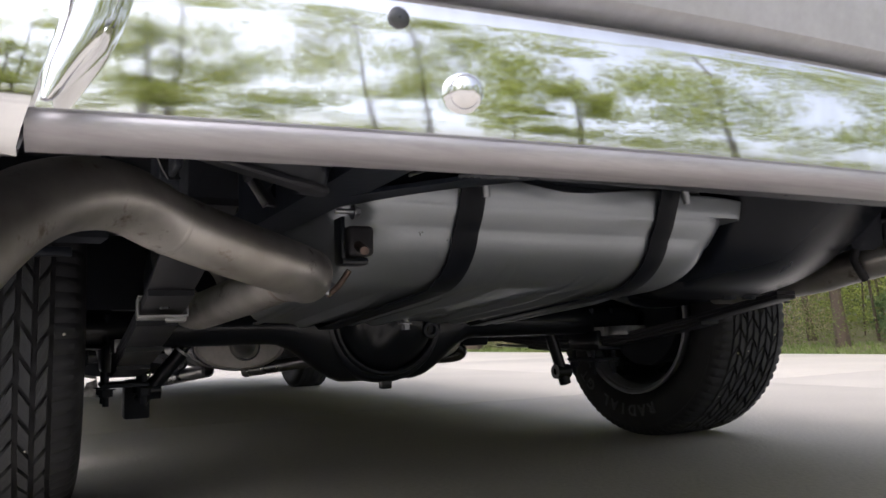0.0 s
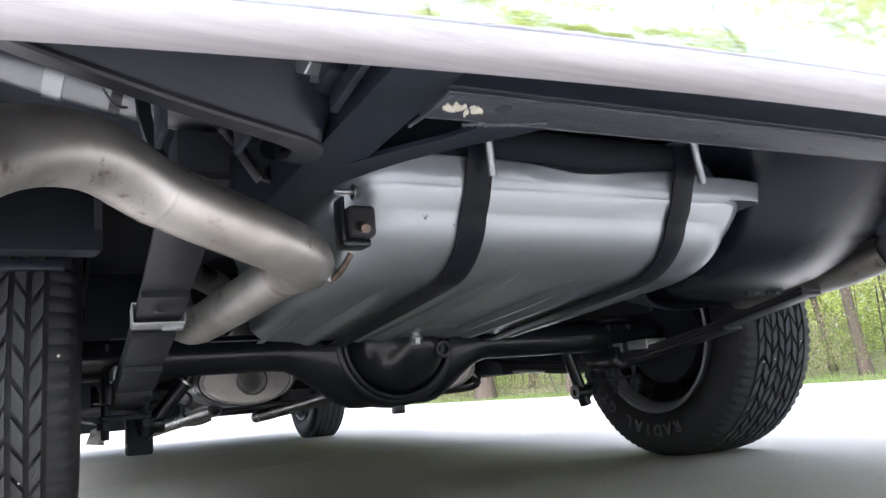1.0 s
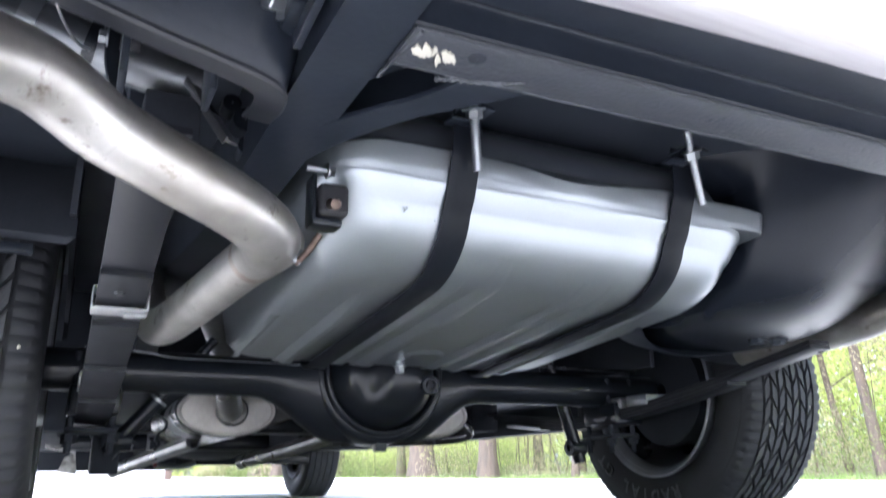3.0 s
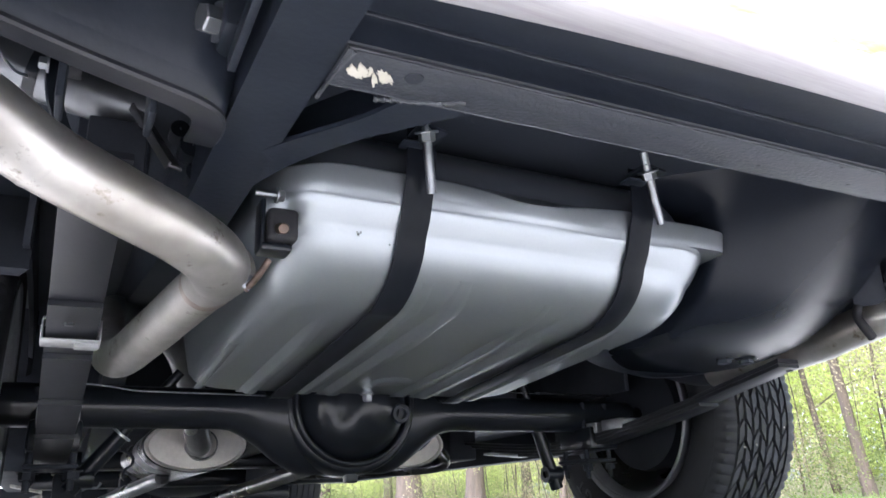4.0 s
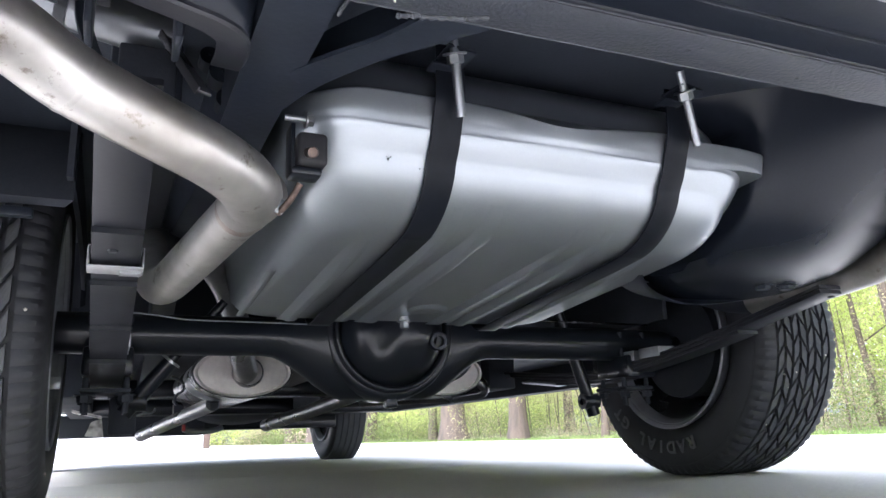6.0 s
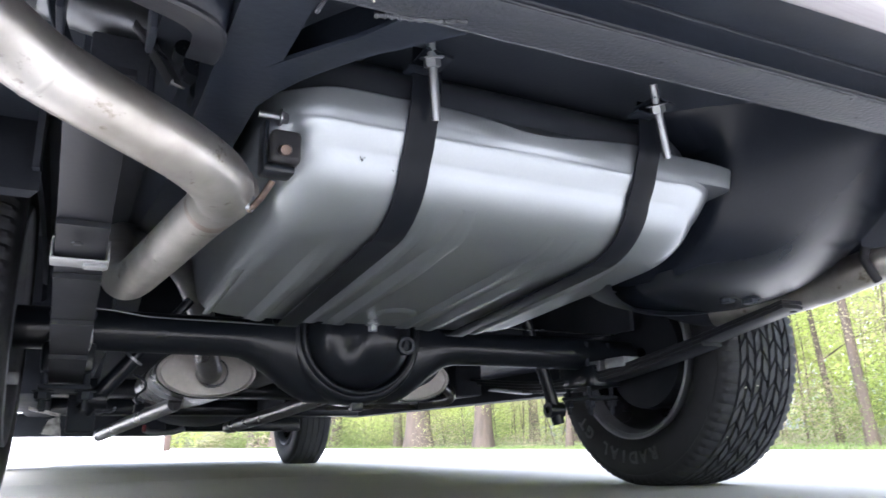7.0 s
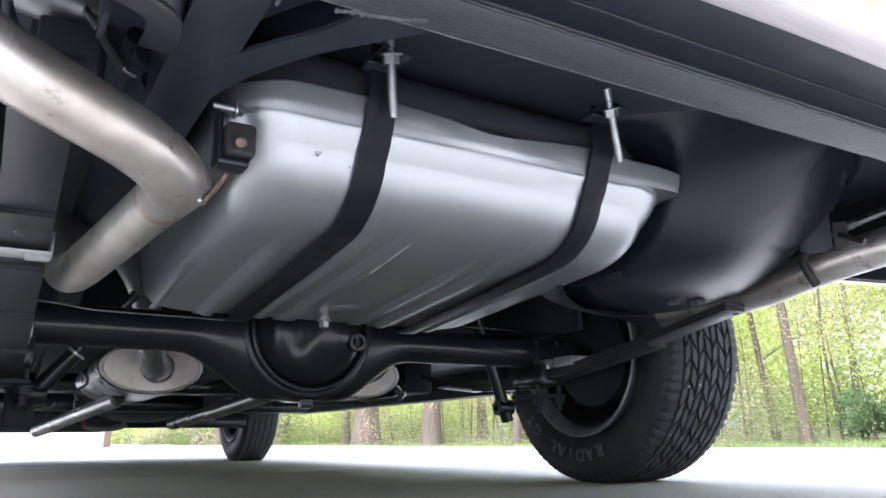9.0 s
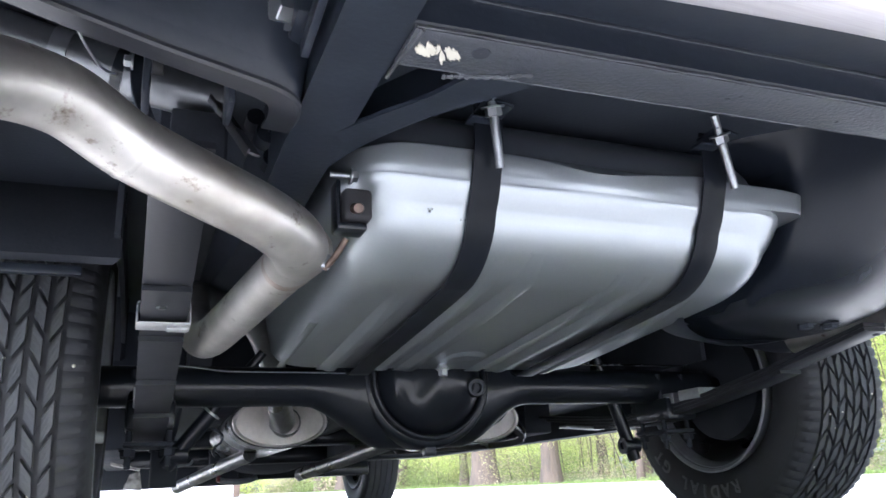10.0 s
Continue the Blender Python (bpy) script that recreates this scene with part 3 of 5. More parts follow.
        strip(bm, spline(line, 3), 0.034, 0.0025)
        part("tank_strap", bm, M_STRAP, tk, "black steel tank strap")
    for top, tip2 in (((-0.268, -0.811, 0.486), (-0.255, -0.793, 0.431)), ((0.036, -0.814, 0.494), (0.063, -0.796, 0.441))):
        a, b = Vector(top), Vector(tip2)
        d = (b - a).normalized()
        bm = B()
        tube(bm, [a - d * 0.03, a, b], 0.0048, 14)
        q = d.to_track_quat("Z", "Y").to_matrix().to_4x4()
        for k in range(22):
            c = a + d * (0.004 + k * 0.0024)
            tube(bm, [c, c + d * 0.0012], 0.0053, 12)
        part("strap_bolt", bm, M_ZINC, tk, "long bright threaded strap bolt")
        bm = B()
        bolt(bm, Matrix.Translation(a - d * 0.006) @ q, 0.0092, 0.009)
        part("nut", bm, M_ZINC, tk, "bright hexagon nut")
        bm = B()
        box(bm, a.x - 0.012, a.x + 0.020, a.y - 0.008, a.y + 0.03, a.z + 0.008, a.z + 0.0115, 0.001, Matrix.Translation(a) @ Matrix.Rotation(radians(9), 4, "Y") @ Matrix.Translation(-a))
        box(bm, a.x - 0.020, a.x + 0.012, a.y + 0.012, a.y + 0.032, a.z - 0.002, a.z + 0.001, 0.001)
        part("strap_bracket", bm, M_FRAME, tk, "folded black strap bracket")
    return tk


fuel_tank()


# ---- spare wheel well ----
def spare_well():
    bm = B()
    loops = []
    bowl = ((0.326, 0.02, 0.02), (0.3255, 0.05, 0.06), (0.327, 0.076, 0.10), (0.331, 0.104, 0.148), (0.338, 0.131, 0.195), (0.347, 0.157, 0.235), (0.360, 0.184, 0.266), (0.377, 0.211, 0.286), (0.398, 0.239, 0.298), (0.42, 0.264, 0.306), (0.445, 0.289, 0.312), (0.475, 0.316, 0.318), (0.505, 0.340, 0.326), (0.535, 0.362, 0.336), (0.546, 0.369, 0.342))
    cx, cy = 0.395, -0.505
    for z, r, steep in bowl:
        lp = []
        for k in range(96):
            a = k * math.tau / 96
            w = 1 / (1 + math.exp((math.degrees(a) - 262) / 11)) / (1 + math.exp((180 - math.degrees(a)) / 9))
            q = r + (steep - r) * w
            lp.append((max(cx + q * math.cos(a), 0.208) if z < 0.53 else cx + q * math.cos(a), cy + q * math.sin(a), z))
        loops.append(lp)
    rings(bm, loops)
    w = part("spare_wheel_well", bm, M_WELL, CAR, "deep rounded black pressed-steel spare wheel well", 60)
    bm = B()
    loops = []
    for q in spline([(0.11, -0.615, 0.338), (0.15, -0.572, 0.322), (0.22, -0.52, 0.314), (0.306, -0.480, 0.312), (0.38, -0.470, 0.316), (0.458, -0.468, 0.326)], 5):
        loops.append([q, q + Vector((-0.004, 0.006, -0.001)), q + Vector((-0.02, 0.05, 0.016)), q + Vector((-0.02, 0.05, 0.020)), q + Vector((0, 0.004, 0.004))])
    rings(bm, loops)
    part("well_flange", bm, M_FRAME, w, "dull black lower flange")
    bm = B()
    for px, py in ((0.385, -0.575), (0.425, -0.585)):
        bolt(bm, ctr(px, py, 0.3285) @ Matrix.Rotation(math.pi, 4, "X"), 0.012, 0.006)
    part("drain_grommet", bm, M_UNDER, w)


spare_well()

# ---- floor pan, rails, cross-member and bumper ----
bm = B()
box(bm, -0.93, 0.93, -1.12, 0.5, 0.545, 0.57, 0.004)
part("boot_floor", bm, M_FLOOR, CAR, "black undercoated boot floor")
bm = B()
box(bm, -0.86, 0.86, 0.5, 3.9, 0.33, 0.36, 0.004)
box(bm, -0.86, 0.86, 0.47, 0.5, 0.33, 0.57, 0.004)
part("cabin_floor", bm, M_UNDER, CAR, "black undercoated cabin floor")
bm = B()
loops = []
for y in [-1.14 + 0.2 * k for k in range(27)]:
    top = 0.86 if y < 0.6 or y > 2.6 else 0.9
    h = 0.93 - 0.05 * abs((y - 1.4) / 2.6) ** 2
    loops.append([(-h + 0.03, y, 0.575), (-h, y, 0.60), (-h - 0.012, y, 0.7), (-h + 0.02, y, top - 0.03), (-h + 0.1, y, top), (h - 0.1, y, top), (h - 0.02, y, top - 0.03), (h + 0.012, y, 0.7), (h, y, 0.60), (h - 0.03, y, 0.575)])
rings(bm, loops)
part("upper_body", bm, M_BODY, CAR, "pale painted body")
bm = B()
loops = []
for k in range(31):
    x = -0.9 + 1.8 * k / 30
    y = -1.192 + 0.06 * (x / 0.713) ** 2
    loops.append([(x, y + dy, z) for dy, z in ((0.03, 0.463), (-0.012, 0.463), (-0.02, 0.468), (-0.03, 0.52), (-0.03, 0.72), (-0.01, 0.84), (0.05, 0.86), (0.10, 0.86), (0.04, 0.80), (0.03, 0.6))])
rings(bm, loops)
part("tail_panel", bm, M_BODY, CAR, "pale painted tail panel above the bumper")
for sx in (-1, 1):
    for y0, y1, z0 in ((-1.13, -0.42, 0.43 if sx < 0 else 0.362), (0.40, 2.55, 0.235 if sx < 0 else 0.25), (3.36, 4.05, 0.33)):
        bm = B()
        n = 10
        lp = []
        for k in range(n + 1):
            y = y0 + (y1 - y0) * k / n
            hw = 0.93 - 0.05 * abs((y - 1.4) / 2.6) ** 2
            zb = z0 + (max(0.0, min(0.075, 0.27 * (y + 0.735))) if sx > 0 and y0 < -1 else 0.0)
            lp.append([(sx * hw, y, 0.60), (sx * (hw + 0.004), y, 0.48), (sx * (hw - 0.02), y, zb + 0.02), (sx * (hw - 0.04), y, zb), (sx * (hw - 0.06), y, zb + 0.004), (sx * (hw - 0.03), y, 0.48), (sx * (hw - 0.03), y, 0.60)])
        rings(bm, lp)
        part("side_panel", bm, M_BODY, CAR, "pale painted lower body side")
        bm = B()
        lp = []
        for k in range(n + 1):
            y = y0 + 0.005 + (y1 - y0 - 0.01) * k / n
            hw = 0.93 - 0.05 * abs((y - 1.4) / 2.6) ** 2
            zb = z0 + (max(0.0, min(0.075, 0.27 * (y + 0.735))) if sx > 0 and y0 < -1 else 0.0) + (0.008 if sx > 0 and y0 < -1 else -0.003)
            lp.append([(sx * (hw - 0.030), y, zb), (sx * (hw - 0.034), y, 0.48), (sx * (hw - 0.034), y, 0.575), (sx * (hw - 0.06), y, 0.575), (sx * (hw - 0.10), y, zb + 0.05), (sx * (hw - 0.10), y, zb)])
        rings(bm, lp)
        part("inner_sill", bm, M_ARCH, CAR, "black undercoated inner sill")
for sx, cx in ((-1, -0.468), (1, 0.44)):
    bm = B()
    first = 0 if sx < 0 else 7
    line = [(cx, -1.13, 0.455), (cx, -1.0, 0.455), (cx, -0.8, 0.455), (cx, -0.55, 0.46), (cx, -0.3, 0.49), (cx, 0.0, 0.52), (cx, 0.3, 0.47), (cx, 0.6, 0.36), (cx, 1.0, 0.31), (cx, 2.4, 0.30)]
    strip(bm, spline(line[first:], 5), 0.05, 0.10)
    part("frame_rail", bm, M_FRAME, CAR, "black painted chassis rail")


def cross_y(x):
    """The rear edge of the cross-member, which runs a little aslant."""
    return -1.0535 - 0.026 * x


def cross_run(name, profile, material, parent, label, x0=-0.445, x1=0.86, n=36):
    """A pressed section along the cross-member: (ahead of its rear edge, height) pairs."""
    b2 = B()
    rings(b2, [[(x, cross_y(x) + dy, z) for dy, z in profile] for x in (x0 + (x1 - x0) * k / n for k in range(n + 1))])
    return part(name, b2, material, parent, label)


cm = cross_run("rear_crossmember", ((0.047, 0.407), (0.047, 0.53), (-0.010, 0.53), (-0.010, 0.445), (-0.003, 0.431), (-0.001, 0.428), (0.0, 0.410), (0.003, 0.407)), M_FRAME, CAR, "rough black painted rear cross-member")
cross_run("lower_flange", ((0.0465, 0.4085), (0.0465, 0.4045), (0.044, 0.4035), (0.004, 0.4035), (0.0015, 0.4045), (0.001, 0.4085)), M_GRIT, cm, "gritty black lower flange", -0.441, 0.856)
for dy, ez in ((0.0, 0.4052), (-0.0035, 0.4315), (0.0465, 0.4042)):
    b2 = B()
    tube(b2, [(x, cross_y(x) + dy, ez + 0.0003 * math.sin(x * 90)) for x in (-0.44 + 1.295 * k / 60 for k in range(61))], 0.0007, 6)
    part("edge_bead", b2, M_EDGE, cm, "worn bare edge")
# grit and a weld spatter on the flange
rng = random.Random(12)
for k in range(9):
    b2 = B()
    gx = rng.uniform(-0.2, 0.4)
    bmesh.ops.create_icosphere(b2, subdivisions=1, radius=rng.uniform(0.0012, 0.0024), matrix=ctr(gx, cross_y(gx) + rng.uniform(0.004, 0.043), 0.4035) @ Matrix.Diagonal((1.5, 1, 0.5, 1)))
    part("spatter", b2, M_GRIT, cm)
cross_run("rear_valance", ((-0.0045, 0.436), (-0.006, 0.4325), (-0.044, 0.4315), (-0.049, 0.434), (-0.060, 0.4345), (-0.086, 0.437), (-0.088, 0.47), (-0.03, 0.50)), M_FRAME, CAR, "black inner rear valance", -0.45, 0.86)


def bow_y(x):
    return -1.195 + 0.06 * (x / 0.713) ** 2


def bumper():
    bp = empty("bumper")
    bp.parent = CAR
    tagged(bp, "chromed rear bumper with a dull rolled lower edge")
    n = 72
    xs = [-0.713 + 1.426 * k / n for k in range(n + 1)]
    face = [(0.014, 0.374), (-0.006, 0.376), (-0.0110, 0.379), (-0.0118, 0.386), (-0.0123, 0.398), (-0.0126, 0.412), (-0.0128, 0.428), (-0.0126, 0.442), (-0.0118, 0.450), (-0.009, 0.4545), (-0.004, 0.456), (0.03, 0.456), (0.03, 0.452), (0.0, 0.451), (-0.008, 0.44), (-0.006, 0.41), (0.0, 0.382)]
    bm = B()
    loops = []
    for x in xs:
        bulge = 0.0
        loops.append([(x, bow_y(x) + dy - (bulge * min(1, max(0, (z - 0.372) / 0.04)) if dy < 0 else 0), z) for dy, z in face])
    rings(bm, loops)
    part("face_bar", bm, M_CHROME, bp, "bright mirror chrome face bar", 50)
    bm = B()
    loops = []
    for x in xs:
        loops.append([(x, bow_y(x) + dy, z) for dy, z in ((-0.0085, 0.3785), (-0.0108, 0.3765), (-0.0112, 0.372), (-0.008, 0.3675), (0.001, 0.3652), (0.018, 0.365), (0.022, 0.367), (0.020, 0.376), (-0.002, 0.379))])
    rings(bm, loops)
    part("lower_lip", bm, M_LIP, bp, "dull grey rolled lower edge", 50)
    for bx, bz in ((-0.505, 0.402), (0.505, 0.402)):
        bm = B()
        lathe(bm, [(-0.0125, 0.0005), (-0.012, 0.004), (-0.010, 0.0075), (-0.006, 0.0102), (-0.001, 0.0115), (0.006, 0.0115), (0.006, 0.0005)], 32, "y", (bx, bow_y(bx) - 0.012, bz))
        part("bumper_bolt", bm, M_CHROME, bp, "domed chrome bumper bolt")
    for bx in (-0.54, 0.54):
        bm = B()
        lathe(bm, [(-0.002, 0.0005), (-0.002, 0.004), (-0.001, 0.006), (0.004, 0.006), (0.004, 0.0005)], 28, "y", (bx, bow_y(bx) - 0.0125, 0.4405))
        part("bumper_plug", bm, M_MUFB, bp, "small dark plated plug")
    for sx in (-1, 1):
        bm = B()
        loops = []
        for z, cx, w in ((0.377, 0.7045, 0.002), (0.384, 0.7015, 0.005), (0.394, 0.6975, 0.0085), (0.405, 0.692, 0.0115), (0.418, 0.687, 0.0135), (0.435, 0.683, 0.015), (0.46, 0.681, 0.016), (0.50, 0.680, 0.016), (0.52, 0.680, 0.012)):
            loops.append([(sx * cx + w * math.cos(q * math.tau / 24), bow_y(0.69) - 0.030 + w * 1.3 - w * 1.3 * math.sin(q * math.tau / 24), z) for q in range(24)])
        rings(bm, loops)
        part("overrider", bm, M_CHROME, bp, "upright chrome overrider", 60)
        bm = B()
        loops = []
        for k in range(19):
            a = radians(92 * k / 18)
            x, y = sx * (0.716 + 0.2 * math.sin(a)), bow_y(0.713) - 0.004 + 0.2 * (1 - math.cos(a))
            o = Vector((sx * math.sin(a), -math.cos(a)))
            lean = 0.016 * (1 - k / 18)
            loops.append([(x + o.x * q - sx * lean * (z - 0.36) / 0.06, y + o.y * q, z) for q, z in ((-0.012, 0.360), (0.004, 0.361), (0.011, 0.368), (0.014, 0.39), (0.014, 0.43), (0.010, 0.452), (0.0, 0.458), (-0.012, 0.458))])
        rings(bm, loops)
        part("bumper_end", bm, M_CHROME, bp, "curved chrome bumper end", 60)


bumper()


# ---- rear axle ----
def rear_axle():
    ax = empty("rear_axle")
    ax.parent = CAR
    tagged(ax, "glossy black banjo rear axle")
    cx = -0.062
    bm = B()
    loops = []
    for k in range(61):
        x = -0.66 + 1.32 * k / 60
        d = abs(x - cx)
        s = max(0.0, min(1.0, (0.24 - d) / 0.16))
        s = s * s * (3 - 2 * s)
        h, dep = 0.037 + 0.085 * s, 0.037 + 0.022 * s
        loops.append([(x, dep * math.cos(q * math.tau / 24), AXLE_Z - 0.004 + h * math.sin(q * math.tau / 24)) for q in range(24)])
    rings(bm, loops)
    part("axle_tube", bm, M_BLACK, ax, "", 60)
    c = (cx, 0, AXLE_Z + 0.006)
    bm = B()
    lathe(bm, [(-0.03, 0.106), (-0.060, 0.109), (-0.0665, 0.1115), (-0.0685, 0.115), (-0.0665, 0.119), (-0.060, 0.121), (-0.0565, 0.1222), (-0.056, 0.127), (-0.053, 0.131), (-0.046, 0.1345), (-0.02, 0.137), (0.03, 0.136), (0.05, 0.12), (0.06, 0.10), (0.12, 0.07), (0.2, 0.05), (0.24, 0.045)], 72, "y", c)
    part("banjo_ring", bm, M_BLACK, ax, "", 60)
    bm = B()
    lathe(bm, [(-0.050, 0.1085), (-0.060, 0.107), (-0.066, 0.104), (-0.078, 0.099), (-0.096, 0.088), (-0.111, 0.073), (-0.122, 0.054), (-0.1295, 0.034), (-0.132, 0.016), (-0.1325, 0.0006)], 80, "y", c)
    for v in bm.verts:
        q = math.exp(-((v.co.x - cx + 0.042) / 0.018) ** 2) * (1 / (1 + math.exp(-(v.co.z - AXLE_Z + 0.042) / 0.012)))
        v.co.y += 0.027 * q
        w = math.exp(-(((v.co.x - 0.005) / 0.028) ** 2 + ((v.co.z - 0.288) / 0.028) ** 2))
        v.co.y -= 0.006 * w + 0.008 * math.exp(-(((v.co.x - cx - 0.015) / 0.03) ** 2 + ((v.co.z - AXLE_Z - 0.05) / 0.03) ** 2))
    part("cover_dome", bm, M_BLACK, ax, "", 60)
    bm = B()
    m = Matrix.Translation((0.008, -0.122, 0.287)) @ Vector((-0.15, -0.98, -0.10)).to_track_quat("Z", "Y").to_matrix().to_4x4()
    lathe(bm, [(-0.012, 0.019), (0.004, 0.019), (0.008, 0.016), (0.008, 0.0105), (-0.006, 0.0100), (-0.006, 0.0004)], 32, "z")
    bmesh.ops.transform(bm, matrix=m, verts=bm.verts)
    part("filler_plug", bm, M_FRAME, ax, "black square-socket filler plug")
    bm = B()
    box(bm, cx - 0.012, cx + 0.012, -0.05, -0.03, 0.165, 0.19, 0.003)
    part("drain_tab", bm, M_BLACK, ax)
    for sx, scx in ((-1, -0.574), (1, 0.545)):
        bm = B()
        box(bm, scx - 0.04, scx + 0.04, -0.06, 0.06, 0.225, 0.275, 0.006)
        part("spring_perch", bm, M_BLACK, ax)
    bm = B()
    tube(bm, spline([(-0.600, -0.04, 0.338), (-0.52, -0.041, 0.335), (-0.46, -0.042, 0.3275), (-0.42, -0.042, 0.3262), (-0.3, -0.043, 0.3255), (-0.215, -0.045, 0.3245), (-0.195, -0.05, 0.329), (-0.17, -0.04, 0.35), (-0.15, -0.02, 0.40)], 6), 0.0014, 8)
    part("brake_line", bm, M_ZINC, ax, "thin bright steel brake line")
    bm = B()
    tube(bm, spline([(0.16, -0.06, 0.40), (0.20, -0.07, 0.365), (0.27, -0.07, 0.345), (0.40, -0.06, 0.345), (0.6, -0.03, 0.35)], 6), 0.0022, 8)
    part("brake_line", bm, M_MUFB, ax, "thin black brake line")


rear_axle()


# ---- leaf springs, shackles and dampers ----
def leaf_spring(scx, sx):
    sp = empty("leaf_spring")
    sp.parent = CAR
    tagged(sp, "black multi-leaf rear spring with bright clamps")
    main = spline([(scx, -0.98, 0.44), (scx, -0.80, 0.392), (scx, -0.60, 0.340), (scx, -0.45, 0.312), (scx, -0.30, 0.286), (scx, -0.05, 0.254), (scx, 0.15, 0.25), (scx, 0.4, 0.27), (scx, 0.75, 0.31)], 6)
    lens = ((-0.86, 0.76), (-0.62, 0.55), (-0.48, 0.42), (-0.34, 0.3), (-0.22, 0.2)) if sx < 0 else ((-0.60, 0.76), (-0.58, 0.55), (-0.40, 0.42), (-0.03, 0.3))
    for k, (a, b) in enumerate(lens):
        bm = B()
        strip(bm, [(q.x, q.y, q.z - 0.008 * k) for q in main if a <= q.y <= b], 0.052, 0.0072)
        part("leaf", bm, M_SPRING, sp)
    for y, zz, mt in ((-0.52, 0.319, M_CLIP),) if sx < 0 else ():
        bm = B()
        slope = math.atan2(-0.065, 0.3) if y < -0.3 else math.atan2(-0.034, 0.25)
        m = Matrix.Translation((scx, y, zz)) @ Matrix.Rotation(slope, 4, "X")
        tall = 0.012 if y < -0.3 else 0.019
        for lim in ((-0.030, 0.030, -0.011, 0.011, -tall - 0.0025, -tall), (-0.030, 0.030, -0.011, 0.011, tall * 0.9, tall * 0.9 + 0.0025), (-0.0305, -0.028, -0.011, 0.011, -tall, tall * 0.9), (0.028, 0.0305, -0.011, 0.011, -tall, tall * 0.9)):
            box(bm, *lim, 0.001, m)
        box(bm, 0.004, 0.028, -0.005, 0.005, -tall - 0.007, -tall - 0.002, 0.001, m)
        part("clamp", bm, mt, sp, "bright folded steel spring clamp")
    bm = B()
    bolt(bm, Matrix.Translation((scx - 0.004, -0.575, 0.319)) @ Matrix.Rotation(math.pi, 4, "X"), 0.006, 0.003, washer=False)
    part("rivet", bm, M_SPRING, sp)
    bm = B()
    box(bm, scx - 0.040, scx + 0.040, -0.045, 0.07, 0.198, 0.206, 0.003)
    part("u_bolt_plate", bm, M_ARCH, sp)
    for ux in (scx - 0.032, scx + 0.032):
        for uy in (-0.03, 0.05):
            bm = B()
            tube(bm, [(ux, uy, 0.33), (ux, uy, 0.165)], 0.0055, 10)
            bolt(bm, Matrix.Translation((ux, uy, 0.196)) @ Matrix.Rotation(math.pi, 4, "X"), 0.012, 0.012)
            part("u_bolt", bm, M_ARCH, sp)
    for q in (-0.033, 0.033) if sx < 0 else ():
        bm = B()
        box(bm, scx + q - 0.003, scx + q + 0.003, -0.875, -0.83, 0.455 if sx > 0 else 0.42, 0.53, 0.002)
        part("shackle_plate", bm, M_UNDER, sp)
    bm = B()
    box(bm, scx - 0.029, scx + 0.031, -0.155, -0.088, 0.262, 0.284, 0.002)
    box(bm, scx - 0.029, scx + 0.031, -0.070, -0.005, 0.260, 0.283, 0.002)
    part("spacer_block", bm, M_CLIP, sp, "bright alloy spacer block on the spring")
    da = empty("shock_absorber")
    da.parent = CAR
    tagged(da, "black telescopic shock absorber")
    lo, hi = Vector((scx - sx * 0.049, 0.035, 0.187)), Vector((scx - sx * 0.105, 0.02, 0.257))
    if sx > 0:
        lo, hi = Vector((0.449, 0.02, 0.175)), Vector((0.416, 0.02, 0.279))
    d = hi - lo
    bm = B()
    tube(bm, [lo - d * 0.3, lo + d * 0.2, hi], 0.0145, 20)
    part("lower_body", bm, M_BLACK, da)
    bm = B()
    tube(bm, [hi, hi + d.normalized() * 0.004], 0.0185, 24)
    part("end_ring", bm, M_CLIP, da, "thin bright edge ring")
    bm = B()
    tube(bm, [hi, hi + d * 1.6], 0.009, 12)
    part("piston_rod", bm, M_BLACK, da)
    bm = B()
    lathe(bm, [(-0.02, 0.008), (-0.02, 0.018), (0.02, 0.018), (0.02, 0.008)], 20, "x", lo)
    part("lower_eye", bm, M_BLACK, da)


leaf_spring(-0.574, -1)
leaf_spring(0.545, 1)


